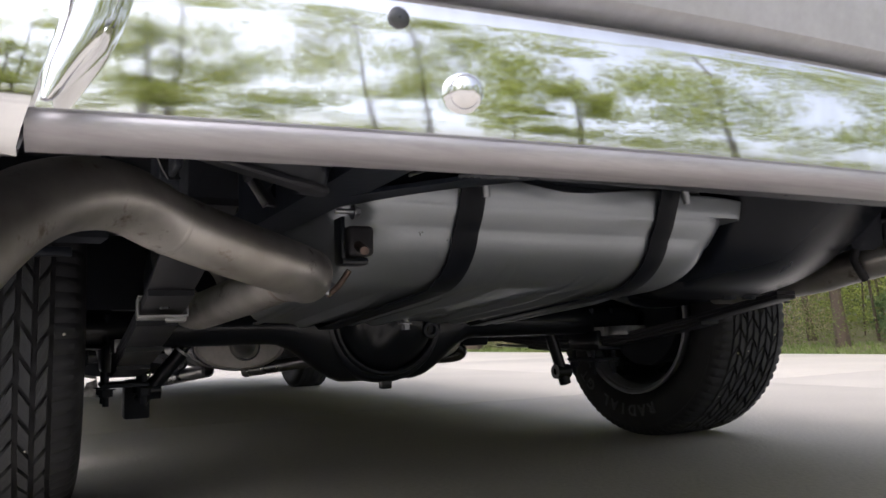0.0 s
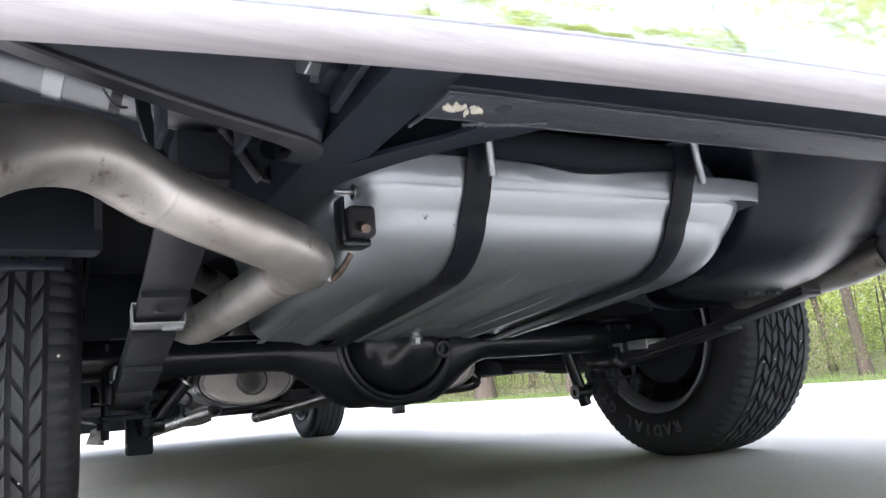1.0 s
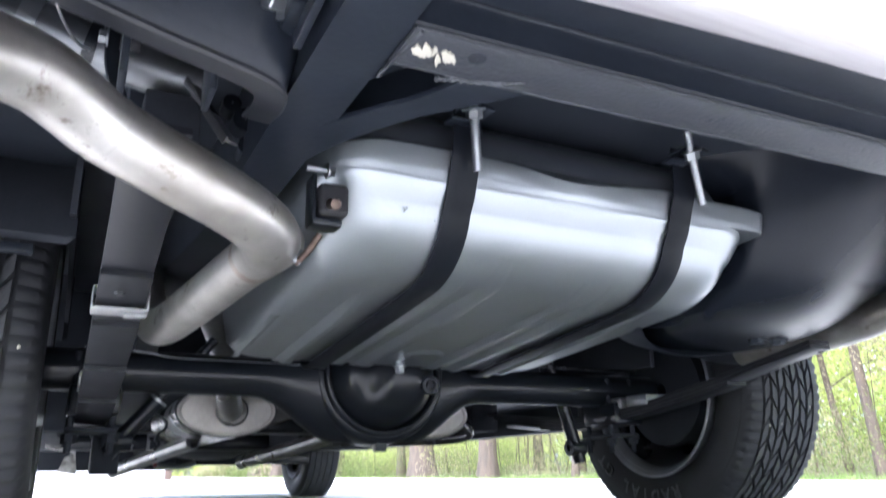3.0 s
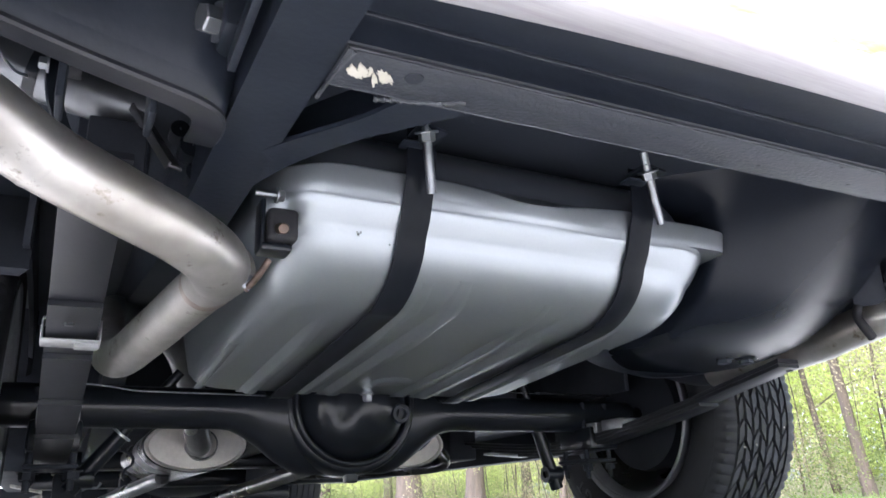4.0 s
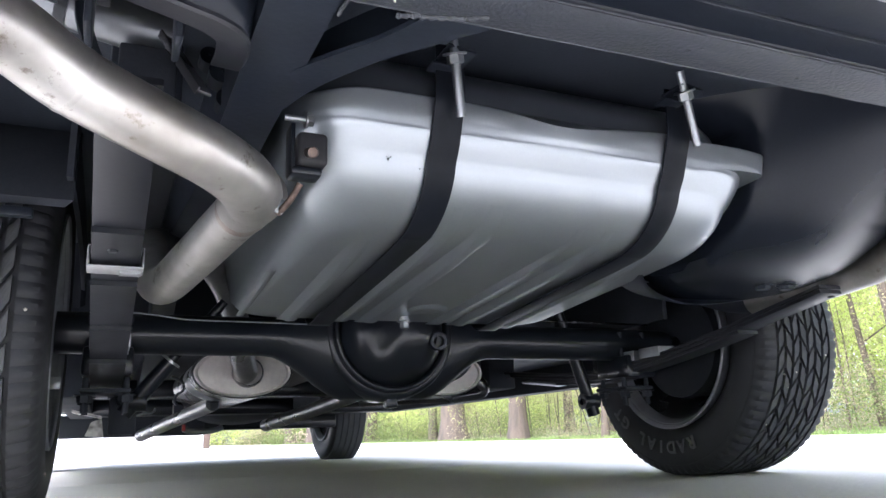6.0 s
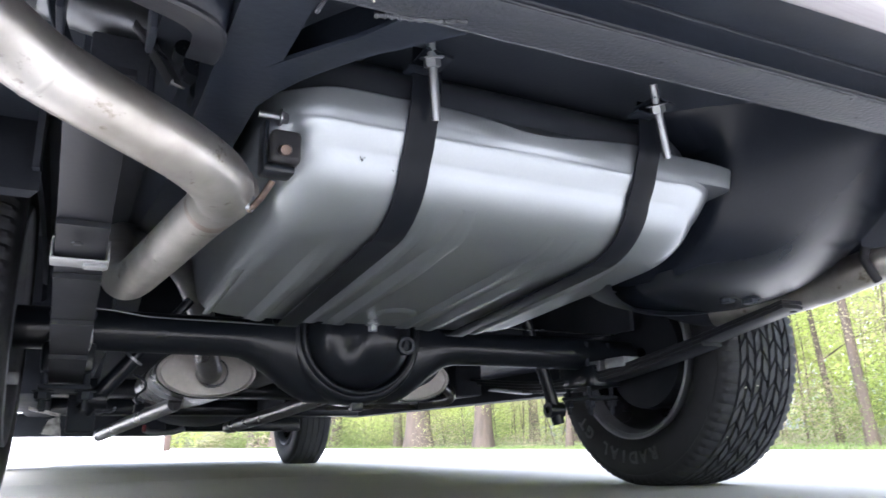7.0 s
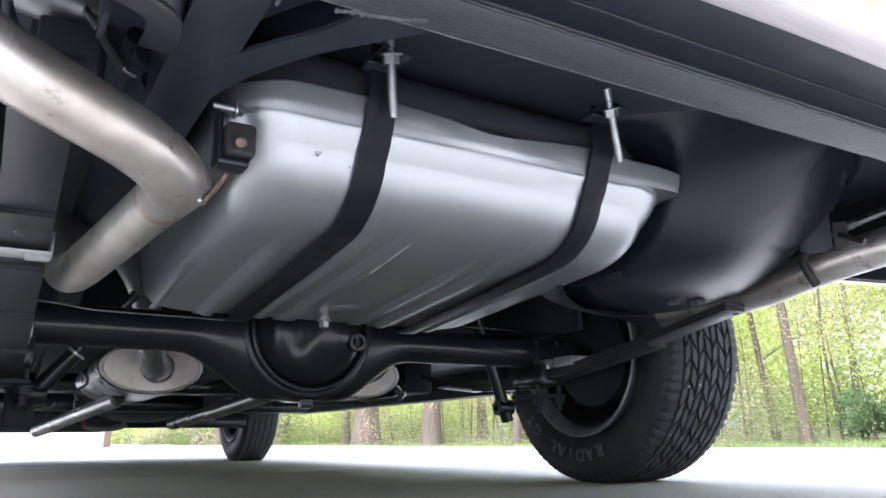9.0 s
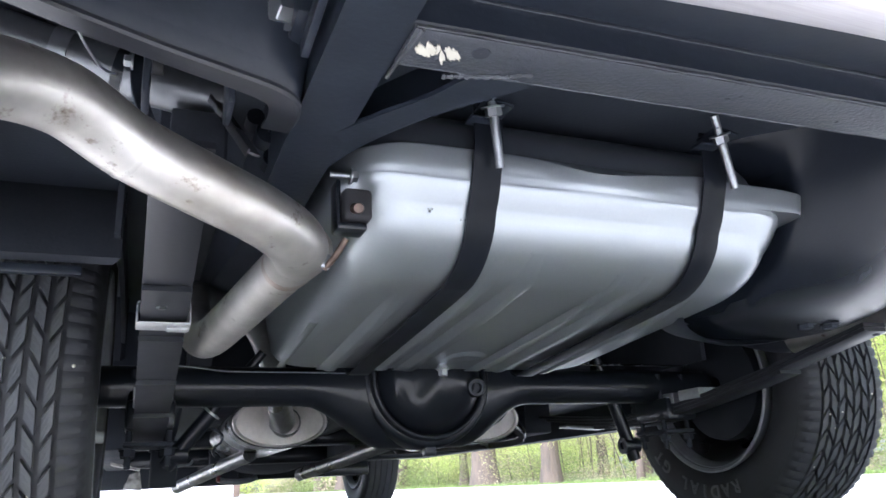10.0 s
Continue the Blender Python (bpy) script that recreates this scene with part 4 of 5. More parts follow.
# ---- exhaust ----
def exhaust(sx):
    ex = empty("exhaust")
    ex.parent = CAR
    tagged(ex, "weathered aluminized tailpipe and oval muffler")
    mx = -0.292 if sx < 0 else 0.205
    bm = B()
    loops = []
    for y, s in ((0.300, 0.965), (0.296, 0.99), (0.299, 1.0), (0.304, 1.0), (0.31, 0.985), (0.75, 0.985), (0.756, 1.0), (0.762, 0.96)):
        loops.append([(mx + 0.113 * s * math.cos(q * math.tau / 48), y, 0.263 + 0.058 * s * math.sin(q * math.tau / 48)) for q in range(48)])
    rings(bm, loops)
    part("muffler_body", bm, M_MUFB, ex, "dark oval muffler shell", 40)
    bm = B()
    loops = []
    for y, s in ((0.302, 0.955), (0.2955, 0.94), (0.2965, 0.90), (0.303, 0.86), (0.304, 0.4)):
        loops.append([(mx + 0.113 * s * math.cos(q * math.tau / 48), y - 0.006, 0.263 + 0.058 * s * math.sin(q * math.tau / 48)) for q in range(48)])
    rings(bm, loops)
    part("muffler_end", bm, M_MUF, ex, "pale stained muffler end plate", 40)
    bm = B()
    lathe(bm, [(0.30, 0.033), (0.282, 0.034), (0.272, 0.031), (0.272, 0.028)], 32, "y", (mx + 0.01 * -sx, 0, 0.262))
    part("muffler_collar", bm, M_MUFB, ex)
    front = [(mx, 0.31, 0.262), (mx, 0.26, 0.264), (mx + sx * 0.015, 0.215, 0.285), (mx + sx * 0.05, 0.14, 0.38), (mx + sx * 0.11, 0.04, 0.445), (sx * 0.50, -0.08, 0.455), (sx * 0.525, -0.2, 0.415)]
    bm = B()
    tube(bm, spline(front, 6), 0.0262, 24)
    part("outlet_pipe", bm, M_BAR if sx < 0 else M_ARCH, ex, "dark outlet pipe rising over the axle")
    line = [(sx * 0.524, -0.18, 0.424), (sx * 0.525, -0.2, 0.415)]
    if sx < 0:
        line += [(-0.523, -0.31, 0.345), (-0.512, -0.38, 0.320), (-0.490, -0.5, 0.327), (-0.462, -0.65, 0.342), (-0.450, -0.715, 0.345), (-0.449, -0.735, 0.346)]
        line2 = [(-0.459, -0.690, 0.343), (-0.456, -0.722, 0.341), (-0.4615, -0.756, 0.339), (-0.480, -0.792, 0.3405), (-0.512, -0.824, 0.3455), (-0.557, -0.847, 0.356), (-0.613, -0.871, 0.372), (-0.659, -0.914, 0.384), (-0.703, -0.957, 0.372), (-0.738, -1.008, 0.336), (-0.768, -1.045, 0.28), (-0.785, -1.072, 0.21)]
        hx, hy, hz = -0.412, -0.795, 0.372
    else:
        line += [(0.585, -0.31, 0.36), (0.60, -0.40, 0.352)]
        line2 = [(0.592, -0.36, 0.354), (0.605, -0.46, 0.352), (0.600, -0.60, 0.362), (0.598, -0.66, 0.372), (0.612, -0.76, 0.390), (0.640, -0.86, 0.404), (0.68, -0.94, 0.405), (0.73, -1.0, 0.38), (0.77, -1.04, 0.33)]
        hx, hy, hz = 0.568, -0.735, 0.412
    bm = B()
    tube(bm, spline(line, 6), 0.0265, 28)
    part("over_axle_pipe", bm, M_EXH if sx < 0 else M_ARCH, ex, "dull grey pipe over the axle" if sx < 0 else "dark pipe over the axle")
    bm = B()
    tube(bm, spline(line2, 7), (lambda u: 0.0268 + 0.0018 * math.exp(-((u - 0.20) / 0.10) ** 2)) if sx < 0 else 0.031, 32, hollow=0.002)
    part("tailpipe", bm, M_EXH, ex, "bare metal mandrel-bent tailpipe with brown heat stains")
    if sx < 0:
        bm = B()
        tube(bm, [(-0.4585, -0.668, 0.3435), (-0.4562, -0.68, 0.344), (-0.454, -0.692, 0.3447)], lambda u: 0.0268 + 0.0003 * math.sin(math.pi * u), 32, cap=False)
        part("heat_band", bm, M_HEAT, ex, "brown heat-tinted band beside the weld")
        bm = B()
        c, d = Vector((-0.613, -0.871, 0.372)), Vector((-0.102, -0.067, 0.028)).normalized()
        tube(bm, [c - d * 0.0025, c, c + d * 0.0025], lambda u: 0.0269 + 0.0005 * math.sin(math.pi * u), 32, cap=False)
        part("weld_seam", bm, M_EXH, ex, "ground weld seam round the pipe")
        bm = B()
        box(bm, -0.006, 0.005, -0.003, 0.003, -0.008, 0.007, 0.002, Matrix.Translation((-0.434, -0.757, 0.326)) @ Matrix.Rotation(radians(25), 4, "Y"))
        part("weld_tab", bm, M_ZINC, ex, "small bright welded tab")
    hg = empty("exhaust_hanger")
    hg.parent = CAR
    tagged(hg, "black rubber block exhaust hanger on a rusty rod")
    if sx < 0:
        bm = B()
        box(bm, hx - 0.015, hx + 0.014, hy - 0.002, hy + 0.022, hz - 0.014, hz + 0.018, 0.005, None, 3)
        part("rubber_block", bm, M_BLOCK, hg)
        bm = B()
        box(bm, hx - 0.020, hx + 0.010, hy + 0.004, hy + 0.03, hz - 0.023, hz - 0.015, 0.003)
        box(bm, hx - 0.020, hx - 0.016, hy + 0.006, hy + 0.03, hz - 0.02, hz + 0.028, 0.001)
        part("bracket", bm, M_BLACK, hg)
        bm = B()
        tube(bm, [(hx - 0.0065, hy - 0.024, hz - 0.012), (hx - 0.0062, hy - 0.0232, hz - 0.0117), (hx - 0.003, hy + 0.02, hz + 0.004)], lambda u: 0.0042 if u < 0.01 else 0.0050, 18)
        part("rod_end", bm, M_RUST, hg, "rusty rod end")
        bm = B()
        tube(bm, spline([(hx + sx * 0.008, hy + 0.018, hz - 0.028), (hx + sx * 0.016, hy + 0.027, hz - 0.043), (hx + sx * 0.024, hy + 0.04, hz - 0.053)], 5), 0.0033, 12)
        part("rod", bm, M_RUST, hg, "rusty hanger rod welded to the pipe")
        bm = B()
        bolt(bm, Matrix.Translation((hx - 0.006, hy + 0.01, hz + 0.034)) @ Matrix.Rotation(radians(90), 4, "Y"), 0.006, 0.006, shank=0.02)
        part("bolt", bm, M_ZINC, hg, "small bright bolt")
    else:
        # black bracket, rubber plate and strap over the tailpipe
        d = Vector((0.83, 0.53, 0.17)).normalized()
        r = Vector((0.53, -0.83, 0)).normalized()
        up = r.cross(d)
        m = Matrix((r, up, -d)).transposed().to_4x4()
        m.translation = Vector((0.593, -0.703, 0.440)) - d * 0.035 + r * 0.006
        bm = B()
        box(bm, -0.024, 0.024, -0.036, 0.030, -0.004, 0.0, 0.001, m)
        box(bm, 0.004, 0.022, 0.028, 0.052, -0.0035, -0.0005, 0.001, m)
        part("bracket", bm, M_UNDER, hg)
        bm = B()
        box(bm, 0.026, 0.048, -0.036, 0.012, -0.002, 0.010, 0.003, m)
        part("rubber_block", bm, M_BLOCK, hg)
        bm = B()
        tube(bm, [m @ Vector(q) for q in ((0.036, -0.010, 0.012), (0.054, -0.020, 0.030), (0.068, -0.027, 0.040))], 0.005, 14)
        part("rod_end", bm, M_MUFB, hg, "dark rod end with a bright tip")
        bm = B()
        tube(bm, spline([m @ Vector(q) for q in ((-0.018, -0.034, -0.004), (-0.023, -0.05, 0.0), (-0.017, -0.068, 0.002), (-0.008, -0.088, -0.006))], 5), 0.0075, 12)
        part("strap", bm, M_BLOCK, hg, "dark strap welded to the pipe")
        bm = B()
        bolt(bm, m @ Matrix.Translation((-0.010, 0.022, 0.002)) @ Matrix.Rotation(radians(-70), 4, "Y"), 0.0065, 0.008)
        part("bolt", bm, M_ZINC, hg, "small bright bolt")


exhaust(-1)
exhaust(1)


# ---- small chassis parts round the left rail ----
def chassis_details():
    # curved brace between the rail and the cross-member
    low = spline([(-0.447, -0.795, 0.409), (-0.437, -0.843, 0.405), (-0.421, -0.880, 0.405), (-0.390, -0.931, 0.405), (-0.357, -0.970, 0.405), (-0.333, -0.999, 0.405)], 6)
    high = spline([(-0.470, -0.830, 0.408), (-0.450, -0.884, 0.404), (-0.424, -0.923, 0.404), (-0.400, -0.957, 0.404), (-0.382, -0.994, 0.404), (-0.372, -1.018, 0.404)], 6)
    bm = B()
    rings(bm, [[a, b, b + Vector((0, 0, 0.004)), a + Vector((0, 0, 0.004)), a + Vector((0, 0, 0.045)), a + Vector((0.004, 0.003, 0.045)), a + Vector((0.004, 0.003, -0.001))] for a, b in zip(low, high)])
    br = part("corner_brace", bm, M_FRAME, CAR, "curved black welded corner brace", 35)
    bm = B()
    rng = random.Random(3)
    tube(bm, [q + Vector((rng.uniform(-1, 1), rng.uniform(-1, 1), rng.uniform(-1, 1))) * 0.0005 for q in spline([(-0.402, -0.990, 0.404), (-0.384, -0.996, 0.403), (-0.362, -1.002, 0.403), (-0.338, -1.012, 0.403)], 10)], lambda u: 0.0020 + 0.0006 * math.sin(u * 60), 8)
    part("weld_bead", bm, M_EDGE, br, "lumpy weld bead")
    bm = B()
    tube(bm, [q + Vector((rng.uniform(-1, 1), rng.uniform(-1, 1), 0)) * 0.0006 for q in spline([(-0.441, -0.975, 0.404), (-0.440, -1.0, 0.403), (-0.436, -1.04, 0.404)], 8)], lambda u: 0.0016 + 0.0003 * math.sin(u * 50), 8)
    part("weld_bead", bm, M_EDGE, br, "lumpy weld bead")
    # flaking paint marks: two smears of ragged strokes, and a small one behind
    for ox, oy, reach, count in ((-0.4245, -1.0200, 0.0100, 9), (-0.4075, -1.0190, 0.0100, 9), (-0.468, -1.097, 0.0065, 3)):
        for q in range(count):
            bm = B()
            n = 22
            turn = radians(62) + rng.uniform(-0.35, 0.35)
            w, u = rng.uniform(-1, 1) * reach * 0.75, rng.uniform(-0.3, 0.3) * reach
            length, broad = reach * rng.uniform(0.5, 1.0), rng.uniform(0.0009, 0.0024)
            lp = []
            for a in (k * math.tau / n for k in range(n)):
                g = rng.uniform(0.65, 1.25)
                x, y = u + length * g * math.cos(a), w + broad * g * math.sin(a)
                lp.append((ox + x * math.cos(turn) - y * math.sin(turn), oy + x * math.sin(turn) + y * math.cos(turn)))
            rings(bm, [[(x, y, z) for x, y in lp] for z in (0.4029 - 0.00006 * q, 0.409)])
            part("paint_flake", bm, M_PAINT, CAR, "flake of old cream marking paint")
    # dark drain holes with a pressed edge
    for hx, hy in ((-0.387, -1.027),):
        bm = B()
        lathe(bm, [(0.0082, 0.0005), (0.0082, 0.0065), (0.009, 0.007), (0.012, 0.007)], 24, "z", (hx, hy, 0.3947))
        part("hole_rim", bm, M_ARCH, CAR, "dark drain hole")
    for hx in (-0.028,):
        bm = B()
        lathe(bm, [(0.0022, 0.0003), (0.0022, 0.0055), (0.0012, 0.0064), (0.0012, 0.0078), (0.005, 0.0085)], 24, "y", (hx, cross_y(hx) - 0.0015, 0.419))
        part("hole_rim", bm, M_FRAME, CAR)
    # large bolt on the rail's outer side
    bm = B()
    m = Matrix.Translation((-0.5125, -0.976, 0.446)) @ Matrix.Rotation(radians(-100), 4, "Y") @ Matrix.Rotation(radians(20), 4, "X")
    bolt(bm, m, 0.0105, 0.012)
    part("body_mount_bolt", bm, M_ZINC, CAR, "large zinc-plated mounting bolt with washer")
    bm = B()
    box(bm, -0.512, -0.496, -1.0, -0.945, 0.43, 0.53, 0.003)
    part("mount_bracket", bm, M_FRAME, CAR)
    bm = B()
    box(bm, -0.003, 0.003, -0.04, 0.04, -0.002, 0.012, 0.001, Matrix.Translation((-0.503, -1.02, 0.412)) @ Matrix.Rotation(radians(-6), 4, "X"))
    part("rail_tab", bm, M_FRAME, CAR, "short black tab welded to the rail")
    # drop-off panel with a folded lower flange
    path = spline([(-0.90, -0.955, 0.515), (-0.80, -0.952, 0.476), (-0.714, -0.95, 0.446), (-0.612, -0.95, 0.416), (-0.545, -0.949, 0.400), (-0.520, -0.944, 0.396), (-0.507, -0.93, 0.396), (-0.503, -0.90, 0.400), (-0.502, -0.86, 0.41)], 6)
    fr = frames(path)
    bm = B()
    prof = [(0.011, 0.0), (-0.006, -0.001), (-0.009, 0.002), (-0.016, 0.03), (-0.034, 0.075), (-0.040, 0.078), (-0.046, 0.10), (-0.060, 0.14), (-0.064, 0.14), (-0.050, 0.10), (-0.040, 0.085), (-0.020, 0.03), (-0.006, 0.004), (0.011, 0.004)]
    loops = []
    for k, (q, a, b) in enumerate(fr):
        d = path[min(k + 1, len(path) - 1)] - path[max(k - 1, 0)]
        inward = Vector((-d.y, d.x, 0)).normalized()
        loops.append([q + inward * u + Vector((0, 0, z)) for u, z in prof])
    rings(bm, loops)
    dp = part("drop_panel", bm, M_FRAME, CAR, "rough black floor drop panel with folded flange", 35)
    bm = B()
    loops = []
    for k, q in enumerate(path):
        d = path[min(k + 1, len(path) - 1)] - path[max(k - 1, 0)]
        inward = Vector((-d.y, d.x, 0)).normalized()
        loops.append([q + inward * u + Vector((0, 0, z)) for u, z in ((0.013, 0.001), (0.013, -0.002), (-0.0095, -0.004), (-0.0115, -0.002), (-0.0115, 0.001))])
    rings(bm, loops)
    part("flange", bm, M_SPRING, dp, "grey-black folded flange", 35)
    # silver cylinder above the tailpipe, its bands, hanger strap and pin
    axis = spline([(-0.86, -0.752, 0.566), (-0.80, -0.751, 0.546), (-0.72, -0.75, 0.523), (-0.66, -0.75, 0.509), (-0.59, -0.75, 0.4945), (-0.53, -0.75, 0.487)], 5)
    bm = B()
    tube(bm, axis, lambda u: 0.0225 - 0.004 * max(0, (u - 0.97) / 0.03), 28)
    hs = part("resonator", bm, M_RESO, CAR, "smooth silver cylinder above the tailpipe")
    for k, w, mt in ((13, 0.016, M_ZINC), (17, 0.010, M_BLACK)):
        bm = B()
        d = (axis[k + 1] - axis[k]).normalized()
        tube(bm, [axis[k] - d * w / 2, axis[k] + d * w / 2], 0.0245, 28)
        part("band", bm, mt, hs, "steel band round the cylinder")
    bm = B()
    strip(bm, spline([(-0.617, -0.802, 0.515), (-0.6165, -0.80, 0.49), (-0.614, -0.792, 0.465), (-0.606, -0.782, 0.444), (-0.597, -0.775, 0.43)], 5), 0.013, 0.004, (0.9, 0.35, 0.2))
    hp = part("hanger_strap", bm, M_BLACK, CAR, "black bent hanger strap")
    bm = B()
    lathe(bm, [(0.004, 0.001), (0.004, 0.0085), (0.020, 0.0085), (0.021, 0.0075), (0.021, 0.001)], 20, "x", (-0.615, -0.802, 0.487))
    part("rubber_bush", bm, M_BLOCK, hp, "black rubber bush")
    bm = B()
    bolt(bm, Matrix.Translation((-0.620, -0.802, 0.487)) @ Matrix.Rotation(radians(-90), 4, "Y"), 0.006, 0.006)
    part("pin_head", bm, M_ZINC, hp, "dull bolt head")
    bm = B()
    box(bm, -0.585, -0.535, -0.775, -0.72, 0.40, 0.462, 0.003)
    part("spring_eye_box", bm, M_ARCH, CAR, "black box under the cylinder end")
    bm = B()
    tube(bm, spline([(-0.655, -0.915, 0.455), (-0.655, -0.900, 0.448), (-0.648, -0.870, 0.448), (-0.640, -0.848, 0.449), (-0.632, -0.838, 0.452)], 6), 0.0012, 6)
    part("wire", bm, M_ZINC, CAR, "thin loose wire")
    bm = B()
    box(bm, -0.595, -0.52, -0.64, -0.56, 0.46, 0.545, 0.006)
    part("spring_hanger_box", bm, M_UNDER, CAR, "black spring hanger box")
    bm = B()
    m = look((-0.546, -0.766, 0.480), (-0.515, -0.822, 0.40))
    box(bm, -0.007, 0.007, -0.0015, 0.0015, -0.102, 0.0, 0.0005, m)
    box(bm, 0.0055, 0.0075, -0.004, 0.004, -0.102, 0.0, 0.0005, m)
    part("strut_plate", bm, M_MUFB, CAR, "narrow bright-edged strut plate")
    for px, py, pz, pr in ((-0.495, -0.76, 0.45, 0.012), (-0.488, -0.745, 0.43, 0.010), (-0.505, -0.74, 0.475, 0.009)):
        bm = B()
        lathe(bm, [(-0.012, 0.001), (-0.012, pr), (0.01, pr), (0.01, 0.001)], 16, "y", (px, py, pz))
        part("fitting", bm, M_BLACK, CAR, "small black fitting")
    # inner wheel arch and its lower lip
    for sx in (-1, 1):
        bm = B()
        loops = []
        for k in range(25):
            a = radians(16 + 148 * k / 24)
            y, z = 0.41 * math.cos(a), AXLE_Z + 0.37 * math.sin(a)
            loops.append([(sx * 0.64, y, z + 0.004), (sx * 0.90, y, z + 0.004), (sx * 0.90, y * 1.02, z + 0.012), (sx * 0.63, y * 1.02, z + 0.012)])
        rings(bm, loops)
        wa = part("wheel_arch", bm, M_ARCH, CAR, "black inner wheel arch")
        bm = B()
        rings(bm, [[(sx * 0.632, 0.42 * u, 0.478 - 0.03 * u * u), (sx * 0.640, 0.42 * u, 0.478 - 0.03 * u * u), (sx * 0.640, 0.42 * u, 0.55), (sx * 0.632, 0.42 * u, 0.55)] for u in (-1 + k / 8 for k in range(17))])
        part("wheelhouse_wall", bm, M_ARCH, wa, "black wheelhouse side")
        # added panel, no known part: covers the lit upper arc of the right rim
        if sx > 0:
            bm = B()
            box(bm, 0.588, 0.602, -0.10, 0.36, 0.352, 0.56, 0.004)
            part("rim_arc_screen", bm, M_ARCH, wa, "added black panel that keeps the upper rim arc dark")
        bm = B()
        box(bm, min(sx * 0.675, sx * 0.9), max(sx * 0.675, sx * 0.9), -0.405, -0.392, 0.395, 0.408, 0.002)
        part("arch_lip", bm, M_FRAME, wa, "scuffed grey arch lip")


chassis_details()


# ---- running gear ahead of the axle ----
def front_gear():
    for a, b in (((0.70, -0.62, 0.455), (0.80, -0.83, 0.52)), ((0.72, -0.60, 0.425), (0.82, -0.83, 0.48))):
        bm = B()
        tube(bm, [a, Vector(a).lerp(Vector(b), 0.5), b], 0.008, 10)
        part("floor_brace", bm, M_MUFB, CAR, "dark floor brace beside the spare well")
    for pts, r, lab in (([(-0.465, 1.1, 0.140), (-0.40, 0.8, 0.172), (-0.33, 0.5, 0.204)], 0.018, "dull steel lower bar with a cut bright end"),
                        ([(-0.044, 1.3, 0.166), (0.02, 0.9, 0.2), (0.074, 0.55, 0.234)], 0.021, "dull steel pipe with a bright worn edge")):
        bm = B()
        tube(bm, pts, r, 20, hollow=0.003)
        part("intermediate_pipe", bm, M_BAR, CAR, lab)
    bm = B()
    tube(bm, [(-0.062, 0.22, 0.31), (-0.06, 0.9, 0.305), (-0.058, 1.7, 0.31)], 0.035, 24)
    part("propeller_shaft", bm, M_BLACK, CAR, "black propeller shaft")
    for y0, z0, h in ((0.88, 0.245, 0.05), (1.5, 0.215, 0.06), (2.35, 0.172, 0.07)):
        bm = B()
        box(bm, -0.62, 0.52, y0, y0 + 0.09, z0, z0 + h, 0.012)
        part("floor_crossmember", bm, M_BLACK, CAR, "black floor cross-member")
    for x0, y0, y1, z0 in ((-0.70, 0.55, 2.5, 0.225), (0.47, 0.55, 2.5, 0.24), (-0.34, 1.2, 2.3, 0.205), (0.1, 1.1, 2.2, 0.215)):
        bm = B()
        box(bm, x0, x0 + 0.09, y0, y1, z0, z0 + 0.11, 0.008)
        part("floor_rail", bm, M_ARCH, CAR)
    bm = B()
    loops = []
    for y, w, z0 in ((1.55, 0.12, 0.23), (1.65, 0.17, 0.195), (1.95, 0.18, 0.185), (2.05, 0.17, 0.19), (2.15, 0.1, 0.22)):
        loops.append([(-0.06 + w * math.cos(a), y, z0 + 0.06 + 0.06 * math.sin(a)) for a in [k * math.tau / 20 for k in range(20)]])
    rings(bm, loops)
    part("gearbox_pan", bm, M_UNDER, CAR, "dark gearbox pan")
    # dark box, sooty folded bracket and fittings under the left spring
    bm = B()
    box(bm, -0.566, -0.519, 0.075, 0.125, 0.130, 0.198, 0.004)
    box(bm, -0.570, -0.515, 0.070, 0.130, 0.196, 0.201, 0.002)
    part("spring_plate_box", bm, M_ARCH, CAR, "black box bracket under the spring")
    bm = B()
    rings(bm, [[(-0.651, y, 0.201), (-0.578, y, 0.184), (-0.578, y, 0.190), (-0.651, y, 0.208)] for y in (0.77, 0.84)])
    rings(bm, [[(x, 0.78 + 0.014 * k, z) for x, z in ((-0.603, 0.175), (-0.578, 0.184), (-0.57, 0.133), (-0.616, 0.139))] for k in range(2)])
    part("bracket", bm, M_SOOT, CAR, "sooty folded metal bracket", 30)
    for x, y, z in ((-0.660, 0.20, 0.272), (-0.656, 0.08, 0.224)):
        bm = B()
        box(bm, x - 0.012, x + 0.008, y, y + 0.012, z - 0.011, z + 0.011, 0.002)
        part("brake_fitting", bm, M_CLIP, CAR, "small pale metal fitting beside the brake")
    bm = B()
    tube(bm, spline([(-0.52, 0.62, 0.183), (-0.498, 0.62, 0.184), (-0.480, 0.62, 0.189), (-0.466, 0.62, 0.189), (-0.459, 0.62, 0.193), (-0.455, 0.62, 0.201)], 6), 0.0028, 8)
    part("cable", bm, M_ZINC, CAR, "handbrake cable")
    bm = B()
    strip(bm, spline([(-0.446, 0.28, 0.252), (-0.432, 0.28, 0.246), (-0.421, 0.28, 0.236), (-0.422, 0.28, 0.222), (-0.434, 0.28, 0.212), (-0.438, 0.28, 0.200), (-0.432, 0.28, 0.192)], 6), 0.018, 0.005, (0, 1, 0))
    part("muffler_hook", bm, M_ARCH, CAR, "bent dark hanger hook beside the muffler", 30)
    bm = B()
    box(bm, -0.392, -0.365, 0.86, 0.90, 0.196, 0.222, 0.003)
    part("bar_clamp", bm, M_ARCH, CAR, "black clamp on the lower bar")
    bm = B()
